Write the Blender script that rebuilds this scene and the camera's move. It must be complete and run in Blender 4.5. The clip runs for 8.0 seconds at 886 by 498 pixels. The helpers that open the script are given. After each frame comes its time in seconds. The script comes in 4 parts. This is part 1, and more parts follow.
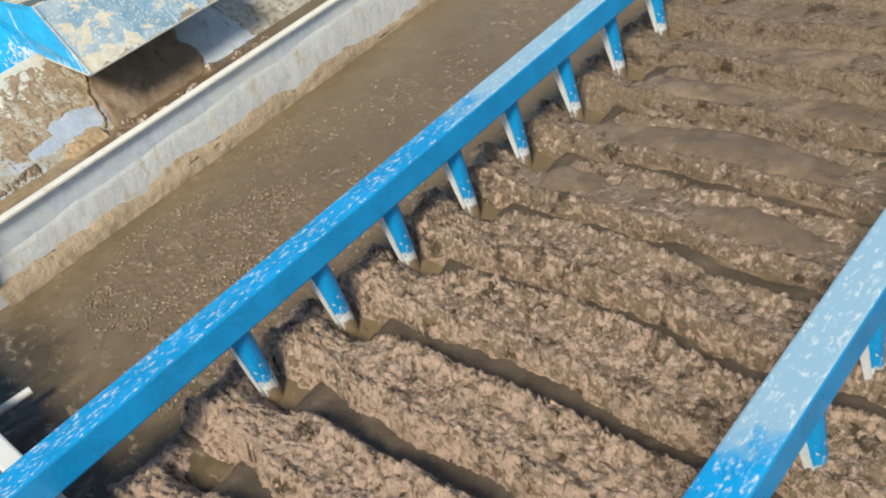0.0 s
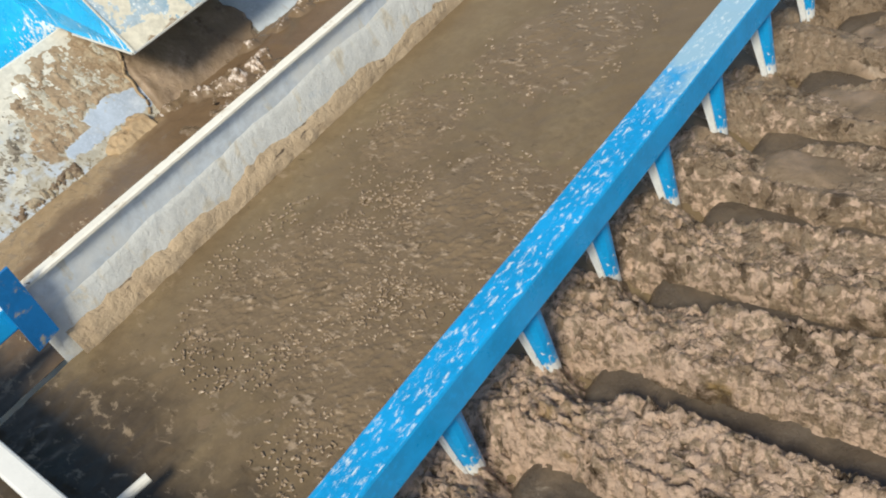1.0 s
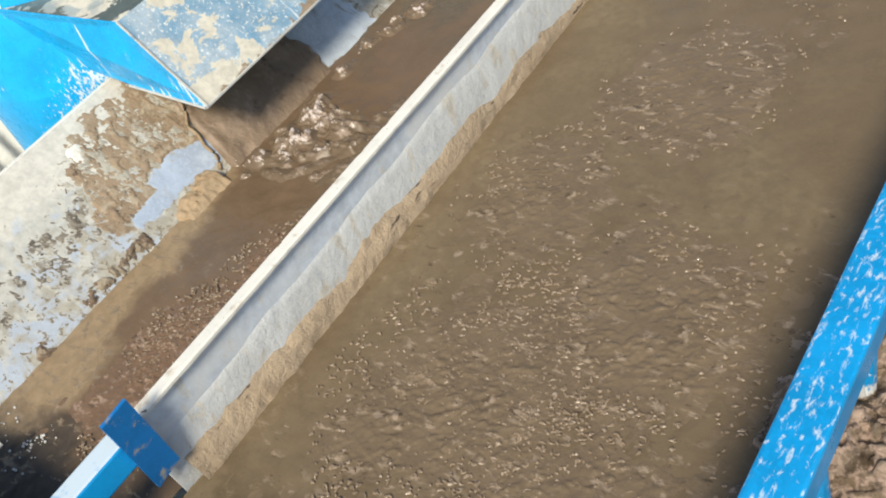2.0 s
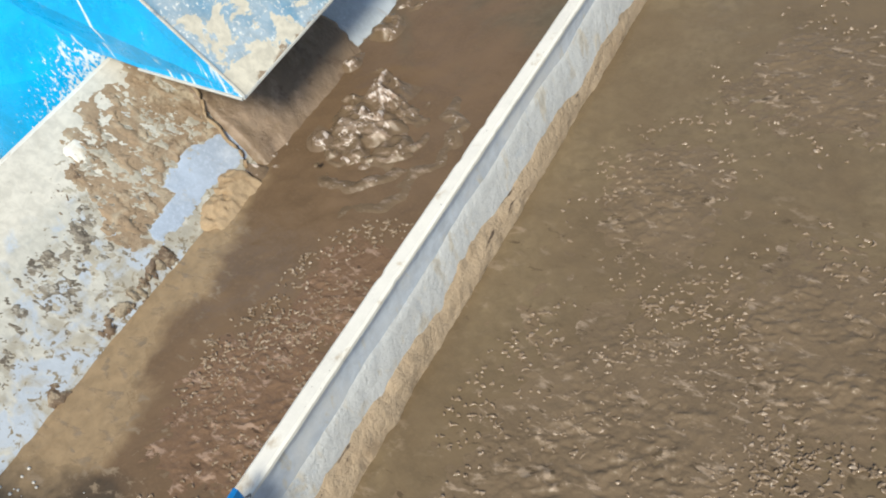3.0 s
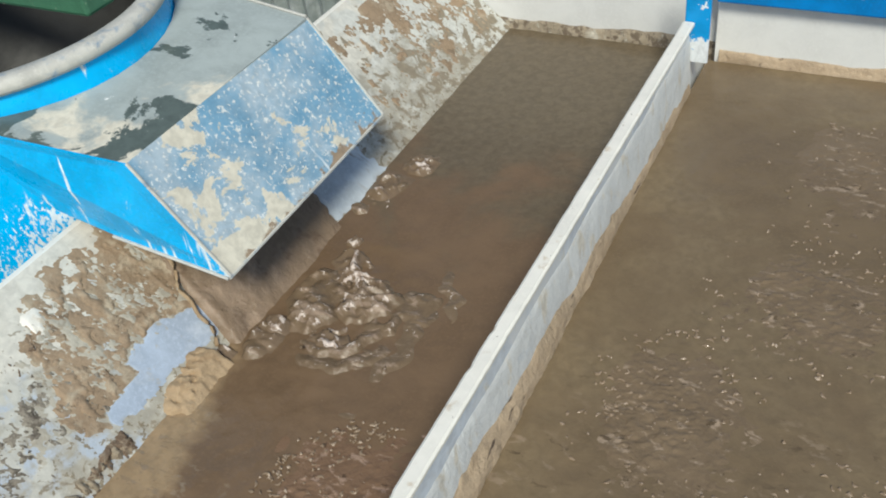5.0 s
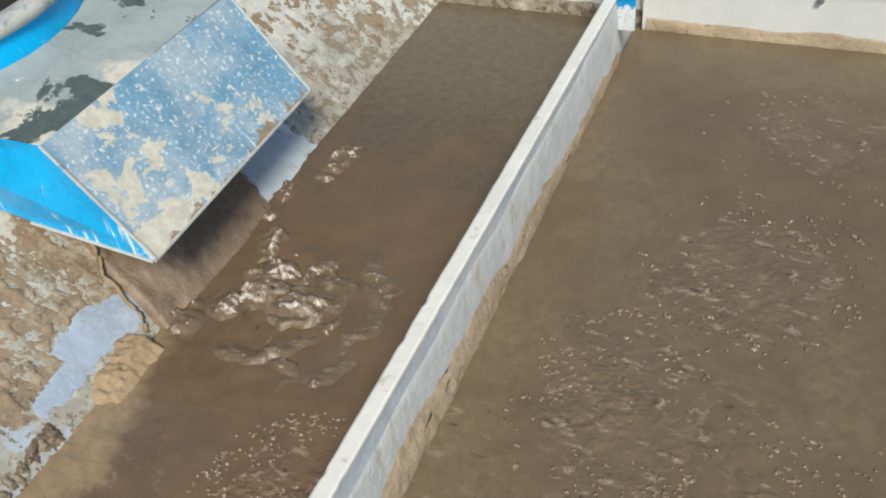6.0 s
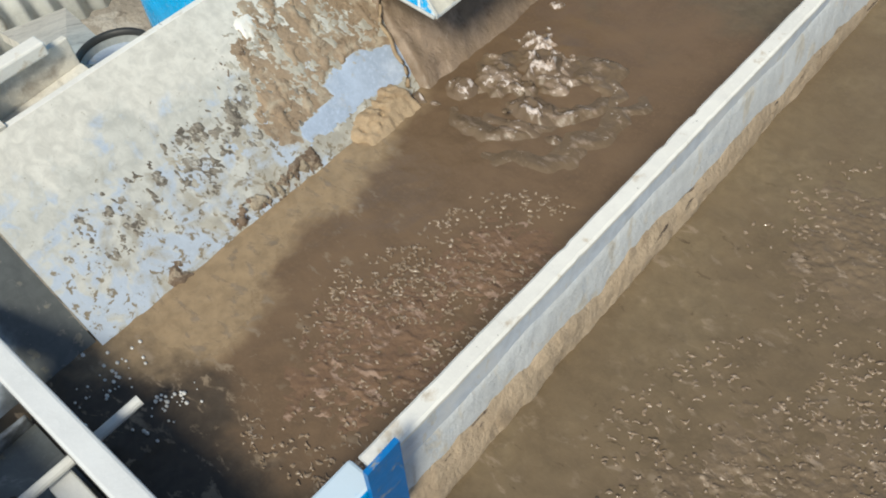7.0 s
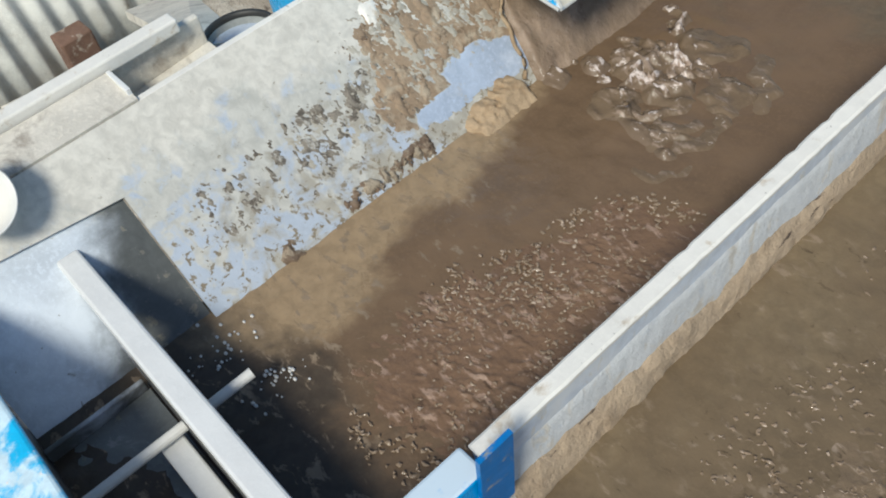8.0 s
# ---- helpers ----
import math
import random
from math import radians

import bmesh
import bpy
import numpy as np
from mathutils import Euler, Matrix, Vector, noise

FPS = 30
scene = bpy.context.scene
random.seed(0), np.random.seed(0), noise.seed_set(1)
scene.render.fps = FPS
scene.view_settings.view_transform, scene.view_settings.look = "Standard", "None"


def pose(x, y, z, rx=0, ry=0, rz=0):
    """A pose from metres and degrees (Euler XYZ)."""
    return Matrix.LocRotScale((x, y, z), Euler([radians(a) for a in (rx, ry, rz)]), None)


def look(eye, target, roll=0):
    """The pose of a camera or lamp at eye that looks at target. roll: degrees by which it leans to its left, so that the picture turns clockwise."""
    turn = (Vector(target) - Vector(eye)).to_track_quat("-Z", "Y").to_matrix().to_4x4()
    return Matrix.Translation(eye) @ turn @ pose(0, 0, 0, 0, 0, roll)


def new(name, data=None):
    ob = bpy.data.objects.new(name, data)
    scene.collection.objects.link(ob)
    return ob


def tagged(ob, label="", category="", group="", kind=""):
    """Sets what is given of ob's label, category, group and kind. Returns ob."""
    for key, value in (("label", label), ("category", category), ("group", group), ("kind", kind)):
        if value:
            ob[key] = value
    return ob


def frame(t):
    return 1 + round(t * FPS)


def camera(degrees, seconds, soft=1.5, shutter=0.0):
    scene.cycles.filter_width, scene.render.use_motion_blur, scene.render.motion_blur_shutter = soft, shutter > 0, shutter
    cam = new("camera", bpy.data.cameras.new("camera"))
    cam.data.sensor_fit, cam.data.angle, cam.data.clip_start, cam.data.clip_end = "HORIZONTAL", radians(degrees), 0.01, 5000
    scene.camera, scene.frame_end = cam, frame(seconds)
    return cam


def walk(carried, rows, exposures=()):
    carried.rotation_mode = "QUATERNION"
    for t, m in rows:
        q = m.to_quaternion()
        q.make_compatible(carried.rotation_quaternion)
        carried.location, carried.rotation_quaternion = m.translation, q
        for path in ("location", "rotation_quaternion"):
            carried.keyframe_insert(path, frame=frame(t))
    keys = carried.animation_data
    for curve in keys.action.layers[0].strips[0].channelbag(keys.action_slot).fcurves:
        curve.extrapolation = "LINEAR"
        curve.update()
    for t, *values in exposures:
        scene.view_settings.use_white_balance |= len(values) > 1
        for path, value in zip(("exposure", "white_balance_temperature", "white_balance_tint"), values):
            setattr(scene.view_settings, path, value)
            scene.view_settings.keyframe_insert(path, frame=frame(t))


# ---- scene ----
cam = camera(53.0, 8.0, soft=1.9)
PATH = [
    (0, (0.969, -0.817, 0.855), (-0.343, 0.143, -0.31), -19.8),
    (0.5, (0.712, -0.814, 0.863), (-0.523, 0.224, -0.32), -17.8),
    (1, (0.524, -0.793, 0.849), (-0.706, 0.118, -0.438), -22.9),
    (1.5, (0.339, -0.766, 0.853), (-0.872, 0.12, -0.469), -25.5),
    (2, (0.176, -0.75, 0.911), (-1.002, 0.157, -0.426), -25.3),
    (2.2, (0.093, -0.758, 0.899), (-1.064, 0.174, -0.44), -25.0),
    (3.3, (-0.26, -0.734, 0.937), (-1.19, 0.231, -0.547), -19.8),
    (3.4, (-0.283, -0.729, 0.948), (-1.239, 0.246, -0.514), -19.2),
    (3.5, (-0.303, -0.726, 0.943), (-1.308, 0.282, -0.462), -17.0),
    (4, (-0.347, -0.712, 0.936), (-1.302, 0.409, -0.417), -13.0),
    (4.2, (-0.354, -0.718, 0.952), (-1.252, 0.46, -0.393), -11.1),
    (4.5, (-0.352, -0.724, 0.951), (-1.223, 0.525, -0.345), -10.0),
    (4.7, (-0.349, -0.726, 0.956), (-1.21, 0.536, -0.335), -9.6),
    (5.8, (-0.336, -0.702, 0.957), (-1.074, 0.635, -0.334), -7.8),
    (6, (-0.33, -0.712, 0.936), (-1.049, 0.594, -0.397), -8.3),
    (6.2, (-0.328, -0.718, 0.936), (-1.032, 0.522, -0.467), -8.2),
    (6.3, (-0.342, -0.727, 0.947), (-1.021, 0.484, -0.492), -7.1),
    (6.5, (-0.343, -0.769, 0.912), (-1.138, 0.312, -0.571), -7.3),
    (6.8, (-0.368, -0.784, 0.922), (-1.228, 0.162, -0.617), -7.4),
    (7, (-0.372, -0.803, 0.92), (-1.315, 0.039, -0.629), -8.5),
    (7.2, (-0.386, -0.81, 0.92), (-1.363, -0.022, -0.637), -8.7),
    (7.4, (-0.396, -0.82, 0.928), (-1.412, -0.064, -0.619), -9.0),
    (7.5, (-0.398, -0.818, 0.935), (-1.435, -0.09, -0.612), -10.0),
    (8, (-0.399, -0.83, 0.918), (-1.466, -0.124, -0.619), -11.4),
]
walk(cam, [(t, look(eye, target, roll)) for t, eye, target, roll in PATH],
     exposures=[(0.0, 0.36, 6800, 4), (0.5, 0.30, 6800, 4), (1.0, 0.42, 6850, 4), (1.5, 0.46, 6900, 4), (2.2, 0.43, 6600, 6), (3.3, 0.38, 6500, 3), (3.5, 0.28, 6150, 2),
                (4.5, 0.14, 6300, 3), (5.8, 0.15, 6300, 3), (6.2, 0.15, 6500, 4), (6.5, 0.28, 6600, 3), (7.2, 0.22, 6300, 4), (8.0, 0.14, 6150, 5)])

# ---- world, sun, exposure ----
SUN_FROM = Vector((0.38, -0.66, 0.82)).normalized()
world = bpy.data.worlds.new("sky")
scene.world = world
world.use_nodes = True
sky = world.node_tree.nodes.new("ShaderNodeTexSky")
sky.sky_type, sky.sun_disc = "NISHITA", False
sky.sun_elevation = math.asin(SUN_FROM.z)
sky.sun_rotation = math.atan2(SUN_FROM.x, SUN_FROM.y)
world.node_tree.links.new(sky.outputs[0], world.node_tree.nodes["Background"].inputs[0])
world.node_tree.nodes["Background"].inputs[1].default_value = 0.10
sun_data = bpy.data.lights.new("sun", "SUN")
sun_data.energy, sun_data.angle, sun_data.color = 3.2, radians(15), (1.0, 0.92, 0.80)
sun = new("sun", sun_data)
sun.matrix_world = look(SUN_FROM * 20, (0, 0, 0))


# ---- materials ----
def surf(name, base, rough=0.6, metal=0.0, layers=(), bump=((80, 0.3, 0.002),), dust=None, top_sheen=None, ior=1.45, stretch=(1, 1, 1), vary=0.15, moving=False):
    """Base colour with a soft variation, then layers of (colour, scale, low, high, (ax, ay, az, c), roughness), then bumps of (scale, strength, height)."""
    m = bpy.data.materials.new(name)
    m.use_nodes = True
    n, link = m.node_tree.nodes, m.node_tree.links.new
    b = n["Principled BSDF"]
    b.inputs["Metallic"].default_value, b.inputs["IOR"].default_value = metal, ior
    co = n.new("ShaderNodeTexCoord").outputs["Object"] if moving else n.new("ShaderNodeNewGeometry").outputs["Position"]
    mp = n.new("ShaderNodeMapping")
    mp.inputs["Scale"].default_value = stretch
    link(co, mp.inputs[0])

    def tex(scale, detail=6.0, distortion=0.4):
        t = n.new("ShaderNodeTexNoise")
        t.inputs["Scale"].default_value, t.inputs["Detail"].default_value, t.inputs["Distortion"].default_value = scale[0] if isinstance(scale, tuple) else scale, detail, distortion
        t.inputs["Roughness"].default_value = 0.62
        if isinstance(scale, tuple):
            own = n.new("ShaderNodeMapping")
            own.inputs["Scale"].default_value, own.inputs["Rotation"].default_value = scale[1], scale[2]
            link(co, own.inputs[0])
            link(own.outputs[0], t.inputs["Vector"])
        else:
            link(mp.outputs[0], t.inputs["Vector"])
        return t.outputs["Fac"]

    def ramp(fac, lo, hi):
        r = n.new("ShaderNodeMapRange")
        r.interpolation_type = "SMOOTHSTEP"
        r.inputs[1].default_value, r.inputs[2].default_value = lo, hi
        link(fac, r.inputs[0])
        return r.outputs[0]

    def mix(fac, a, bb, kind="RGBA"):
        x = n.new("ShaderNodeMix")
        x.data_type = kind
        ia, ib, io = (6, 7, 2) if kind == "RGBA" else (2, 3, 0)
        link(fac, x.inputs[0])
        for socket, value in ((x.inputs[ia], a), (x.inputs[ib], bb)):
            if hasattr(value, "is_linked"):
                link(value, socket)
            else:
                socket.default_value = value
        return x.outputs[io]

    dark = tuple(c * (1 - vary) for c in base) + (1,)
    light = tuple(min(1, c * (1 + vary)) for c in base) + (1,)
    colour = mix(ramp(tex(14), 0.3, 0.7), dark, light)
    colour = mix(ramp(tex(160, 3), 0.45, 0.8), colour, light)
    gloss = mix(ramp(tex(25), 0.3, 0.7), max(0.03, rough - 0.06), min(1.0, rough + 0.08), "FLOAT")
    for rgb, scale, lo, hi, grad, lrough, *mask in layers:
        fac = tex(scale)
        if grad:
            dot = n.new("ShaderNodeVectorMath")
            dot.operation = "DOT_PRODUCT"
            link(co, dot.inputs[0])
            dot.inputs[1].default_value = grad[:3]
            for extra in (dot.outputs["Value"], None):
                add = n.new("ShaderNodeMath")
                link(fac, add.inputs[0])
                if extra is None:
                    add.inputs[1].default_value = grad[3]
                else:
                    link(extra, add.inputs[1])
                fac = add.outputs[0]
        fac = ramp(fac, lo, hi)
        if mask:
            mscale, mlo, mhi, mgrad = mask
            dot = n.new("ShaderNodeVectorMath")
            dot.operation = "DOT_PRODUCT"
            link(co, dot.inputs[0])
            dot.inputs[1].default_value = mgrad
            add = n.new("ShaderNodeMath")
            link(tex(mscale, 3), add.inputs[0])
            link(dot.outputs["Value"], add.inputs[1])
            both = n.new("ShaderNodeMath")
            both.operation = "MULTIPLY"
            link(fac, both.inputs[0])
            link(ramp(add.outputs[0], mlo, mhi), both.inputs[1])
            fac = both.outputs[0]
        tone = mix(ramp(tex(60), 0.3, 0.7), tuple(c * 0.85 for c in rgb) + (1,), tuple(min(1, c * 1.1) for c in rgb) + (1,))
        colour = mix(fac, colour, tone)
        gloss = mix(fac, gloss, lrough, "FLOAT")
    # upward faces: painted sky sheen first, then settled scale
    for rgb, scale, lo, hi, grad, amount in ([top_sheen] if top_sheen else []) + ([(*dust[:4], None, dust[4])] if dust else []):
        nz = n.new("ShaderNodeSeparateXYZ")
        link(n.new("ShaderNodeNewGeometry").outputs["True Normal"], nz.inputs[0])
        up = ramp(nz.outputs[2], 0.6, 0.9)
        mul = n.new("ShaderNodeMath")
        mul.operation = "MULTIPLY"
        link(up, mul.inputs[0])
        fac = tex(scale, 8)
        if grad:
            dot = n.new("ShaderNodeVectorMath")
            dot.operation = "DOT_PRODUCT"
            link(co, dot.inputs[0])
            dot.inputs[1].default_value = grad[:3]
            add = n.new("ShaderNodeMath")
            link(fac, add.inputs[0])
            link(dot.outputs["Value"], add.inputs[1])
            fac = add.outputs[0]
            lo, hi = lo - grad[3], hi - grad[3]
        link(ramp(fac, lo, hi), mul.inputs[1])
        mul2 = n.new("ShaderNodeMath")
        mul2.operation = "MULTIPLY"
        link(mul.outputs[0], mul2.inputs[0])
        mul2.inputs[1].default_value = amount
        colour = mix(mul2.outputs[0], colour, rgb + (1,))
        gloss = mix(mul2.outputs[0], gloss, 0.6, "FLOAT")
    link(colour, b.inputs["Base Color"])
    link(gloss, b.inputs["Roughness"])
    last = None
    for scale, strength, height in bump:
        bp = n.new("ShaderNodeBump")
        bp.inputs["Strength"].default_value, bp.inputs["Distance"].default_value = strength, height
        link(tex(scale), bp.inputs["Height"])
        if last:
            link(last, bp.inputs["Normal"])
        last = bp.outputs[0]
    if last:
        link(last, b.inputs["Normal"])
    return m


BLUE, WHITE, MUD, CREAM = (0.006, 0.29, 0.64), (0.74, 0.74, 0.71), (0.29, 0.215, 0.14), (0.64, 0.60, 0.50)
# the even pale tone on top paints sky sheen; the fine speckle is scale
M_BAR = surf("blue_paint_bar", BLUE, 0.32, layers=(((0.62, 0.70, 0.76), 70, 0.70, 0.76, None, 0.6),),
             dust=((0.62, 0.71, 0.77), (190, (1.0, 0.40, 1.0), (0, 0, 0)), 0.52, 0.68, 0.8), top_sheen=((0.35, 0.50, 0.59), 5, 0.42, 0.54, (0.5, 0.8, 0, -0.04), 0.8), bump=((200, 0.15, 0.001),))
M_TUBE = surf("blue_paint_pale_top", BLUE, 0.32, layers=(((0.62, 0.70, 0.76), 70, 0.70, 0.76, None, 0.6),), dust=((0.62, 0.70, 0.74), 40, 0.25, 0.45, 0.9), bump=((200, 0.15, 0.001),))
M_TINE = surf("blue_paint_tine", BLUE, 0.35, layers=(((0.66, 0.68, 0.68), 45, 0.57, 0.63, (0, 0, -2.0, -0.10), 0.6), (MUD, 40, 0.55, 0.65, (0, 0, -6, -0.62), 0.4)), moving=True)
# white puts the sunlit side's glare into the colour, along with scale
M_FIN = surf("sunlit_scaled_flange", (0.72, 0.73, 0.72), 0.6, layers=((MUD, 40, 0.55, 0.65, (0, 0, -6, -0.62), 0.4), (BLUE, 60, 0.62, 0.68, None, 0.4)), moving=True)
M_DEEPBLUE = surf("deep_blue_paint", (0.004, 0.20, 0.55), 0.35, layers=(((0.55, 0.64, 0.70), 60, 0.66, 0.72, None, 0.6), ((0.02, 0.13, 0.36), 6, 0.48, 0.64, None, 0.4)), bump=((200, 0.15, 0.001),))
M_ENDBRK = surf("blue_bracket_with_lime", (0.006, 0.27, 0.62), 0.4, layers=(((0.70, 0.73, 0.75), 34, 0.50, 0.56, (0, 0, -9.0, 1.15), 0.7), ((0.66, 0.70, 0.73), 60, 0.62, 0.66, None, 0.6)))
# blue deepened to paint the bracket face's shade, with patches of grey dirt
M_BRACKET = surf("shaded_dirty_blue", (0.006, 0.15, 0.42), 0.4, layers=(((0.30, 0.29, 0.25), 34, 0.58, 0.68, None, 0.8),))
M_DRUM = surf("blue_paint_drum", (0.008, 0.41, 0.82), 0.28, layers=(((0.28, 0.40, 0.55), 9, 0.50, 0.66, (3.0, 0, -1.7, 4.60), 0.5), ((0.66, 0.74, 0.80), (190, (1.0, 1.0, 0.5), (0, 0.5, 0)), 0.56, 0.62, (2.0, 0, -1.6, 3.26), 0.5), ((0.70, 0.78, 0.84), (40, (1.0, 1.0, 0.12), (0, 0.5, 0)), 0.65, 0.69, None, 0.5)))
M_CHUTE = surf("blue_paint_chute", (0.008, 0.41, 0.82), 0.28, layers=(((0.70, 0.80, 0.87), (62, (1.0, 1.0, 0.10), (0, 0.75, 0)), 0.58, 0.64, (0.6, 0, -0.6, 0.86), 0.5), ((0.74, 0.82, 0.88), (30, (1.0, 1.0, 0.10), (0, 0.75, 0)), 0.58, 0.63, None, 0.5), ((0.60, 0.68, 0.73), 120, 0.56, 0.62, (2.6, 0, -1.8, 3.28), 0.6)))
M_HOOD = surf("blue_paint_scaled", (0.16, 0.32, 0.46), 0.36, layers=(((0.40, 0.49, 0.56), 9, 0.36, 0.66, None, 0.5), ((0.68, 0.70, 0.69), 130, 0.55, 0.63, None, 0.7), (CREAM, 16, 0.54, 0.565, (0, -0.55, -0.75, 0.20), 0.85), ((0.30, 0.225, 0.155), 26, 0.50, 0.58, (0, 0.15, -13.0, 2.32), 0.8), ((0.66, 0.72, 0.76), (40, (0.10, 1.0, 0.10), (0, 0, 0.35)), 0.66, 0.70, None, 0.5)))
M_HOODTOP = surf("hood_top_scaled", (0.35, 0.39, 0.38), 0.45, layers=((CREAM, 8, 0.5, 0.6, (0.6, -0.5, 0, 0.78), 0.8), ((0.10, 0.125, 0.115), 7, 0.56, 0.59, (0, -0.25, 0, 0.03), 0.12), ((0.75, 0.75, 0.73), 40, 0.70, 0.73, None, 0.7)))
M_WHITE = surf("white_paint", (0.70, 0.70, 0.68), 0.4, layers=(((0.42, 0.36, 0.28), 26, 0.70, 0.80, None, 0.7), ((0.35, 0.33, 0.30), 90, 0.74, 0.80, None, 0.7)), vary=0.05)
M_WALL = surf("white_divider_paint", (0.66, 0.68, 0.69), 0.4, layers=(((0.60, 0.66, 0.73), 9, 0.34, 0.60, None, 0.3), ((0.62, 0.60, 0.54), (30, (1.0, 1.0, 0.5), (0, 0, 0)), 0.56, 0.68, None, 0.7)), vary=0.06)
M_LIME = surf("white_lime_crust", (0.62, 0.63, 0.62), 0.75, layers=(((0.60, 0.56, 0.48), (40, (1.0, 1.0, 0.4), (0, 0, 0)), 0.54, 0.68, None, 0.8), ((0.56, 0.59, 0.61), 22, 0.58, 0.68, None, 0.5)), bump=((90, 0.5, 0.004), (300, 0.4, 0.002)), vary=0.08)
M_CAP = surf("white_cap_paint", (0.76, 0.73, 0.66), 0.5, layers=(((0.56, 0.48, 0.37), 30, 0.58, 0.72, None, 0.7), ((0.20, 0.17, 0.14), 75, 0.66, 0.71, None, 0.7)), vary=0.06)
# the base's blue paints sky sheen on wet white paint
M_BANK = surf("white_bank_paint", (0.44, 0.49, 0.555), 0.22, layers=(
    ((0.39, 0.365, 0.305), 20, 0.42, 0.58, (0.3, 0.34, 0, 0.52), 0.6), ((0.50, 0.49, 0.44), 30, 0.47, 0.60, (-1.2, 0, 0, -1.48), 0.7), ((0.33, 0.26, 0.175), 13, 0.52, 0.60, (0, 0.5, 0, -0.40), 0.6), ((0.60, 0.575, 0.51), 9, 0.48, 0.60, (-4.5, 0, 0, -5.87), 0.7),
    ((0.55, 0.55, 0.51), 12, 0.52, 0.60, (-0.8, 0.9, 0, -1.60), 0.6), ((0.23, 0.19, 0.13), 90, 0.60, 0.66, (0.8, 0, 0, 1.0), 0.7), ((0.26, 0.22, 0.16), 28, 0.60, 0.66, (0.5, 0.1, 0, 0.62), 0.7)), bump=((60, 0.25, 0.003), (240, 0.2, 0.001)), vary=0.06)
# blue tint here is reflected sky put into the washed paint's colour
M_BARE = surf("wet_bare_paint", (0.40, 0.465, 0.565), 0.16, layers=(((0.38, 0.35, 0.29), 36, 0.58, 0.70, None, 0.5), ((0.48, 0.53, 0.60), 12, 0.5, 0.65, None, 0.2)))
M_CRUST = surf("dried_mud_crust", (0.33, 0.275, 0.20), 0.8, layers=(((0.15, 0.115, 0.08), 60, 0.46, 0.60, None, 0.7), ((0.50, 0.46, 0.38), 34, 0.55, 0.68, None, 0.9)), bump=((120, 0.7, 0.006), (350, 0.4, 0.002)))
M_BROWN = surf("dried_brown_mud", (0.295, 0.215, 0.140), 0.78, layers=(((0.40, 0.33, 0.24), 26, 0.50, 0.66, None, 0.85), ((0.20, 0.145, 0.095), 55, 0.56, 0.68, None, 0.6)), bump=((70, 0.5, 0.005), (260, 0.4, 0.002)))
M_PALE = surf("pale_grey_mud_film", (0.40, 0.37, 0.305), 0.75, layers=(((0.33, 0.29, 0.225), 50, 0.54, 0.66, None, 0.8),), bump=((120, 0.4, 0.003),))
M_LUMP = surf("tan_mud_lump", (0.41, 0.30, 0.185), 0.8, layers=(((0.34, 0.235, 0.135), 40, 0.52, 0.66, None, 0.7),), bump=((90, 0.6, 0.005), (300, 0.4, 0.002)))
M_SPECK = surf("grey_mud_specks", (0.25, 0.22, 0.175), 0.7, layers=(((0.12, 0.10, 0.078), 90, 0.46, 0.58, None, 0.6), ((0.44, 0.42, 0.37), 70, 0.54, 0.64, None, 0.8)), bump=((160, 0.7, 0.005),))
M_CLOT = surf("dark_wet_clots", (0.17, 0.118, 0.078), 0.6, layers=(((0.30, 0.24, 0.17), 60, 0.50, 0.62, None, 0.6),), bump=((120, 0.7, 0.006), (350, 0.4, 0.002)))
M_LEDGE = surf("mud_ledge", (0.43, 0.33, 0.225), 0.75, layers=(((0.40, 0.30, 0.20), 25, 0.50, 0.66, None, 0.6), ((0.10, 0.07, 0.05), (70, (1.0, 0.22, 1.0), (0, 0, 0)), 0.64, 0.68, None, 0.8)), bump=((100, 0.7, 0.006), (300, 0.5, 0.002)))
M_MUD = surf("wet_sand", (0.225, 0.163, 0.110), 0.30, layers=(((0.29, 0.22, 0.155), 40, 0.46, 0.62, None, 0.3), ((0.53, 0.385, 0.295), 70, 0.47, 0.57, (0, -0.22, 0, -0.03), 0.45), ((0.10, 0.070, 0.045), 22, 0.54, 0.66, None, 0.18), ((0.26, 0.17, 0.065), 9, 0.64, 0.76, None, 0.4)), bump=((110, 1.0, 0.010), (420, 0.6, 0.002)), moving=True)
M_SILT = surf("smooth_wet_silt", (0.165, 0.121, 0.080), 0.30, layers=(((0.27, 0.195, 0.135), 9, 0.46, 0.62, None, 0.35), ((0.13, 0.096, 0.065), 16, 0.54, 0.70, None, 0.2)), bump=((60, 0.45, 0.006), (260, 0.35, 0.002)), vary=0.12)
# the dark tone stands for the furrows' shade as well as wetness
M_SHADE_SLURRY = surf("shade_dark_slurry", (0.088, 0.069, 0.052), 0.28, layers=(((0.13, 0.10, 0.072), 20, 0.50, 0.66, None, 0.3),), bump=((70, 0.5, 0.005), (240, 0.4, 0.002)), vary=0.15)
# darker near end paints the beam's shade; specks paint glints and wave shade
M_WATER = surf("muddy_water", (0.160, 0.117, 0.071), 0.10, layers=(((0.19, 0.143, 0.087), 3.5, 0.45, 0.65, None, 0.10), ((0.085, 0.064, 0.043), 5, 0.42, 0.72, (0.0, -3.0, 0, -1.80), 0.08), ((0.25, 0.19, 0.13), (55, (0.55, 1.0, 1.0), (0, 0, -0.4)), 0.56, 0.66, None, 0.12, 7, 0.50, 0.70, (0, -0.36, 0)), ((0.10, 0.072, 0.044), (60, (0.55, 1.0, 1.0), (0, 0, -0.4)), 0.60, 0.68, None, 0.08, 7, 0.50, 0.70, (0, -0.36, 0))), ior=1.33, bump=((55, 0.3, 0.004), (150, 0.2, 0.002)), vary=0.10)
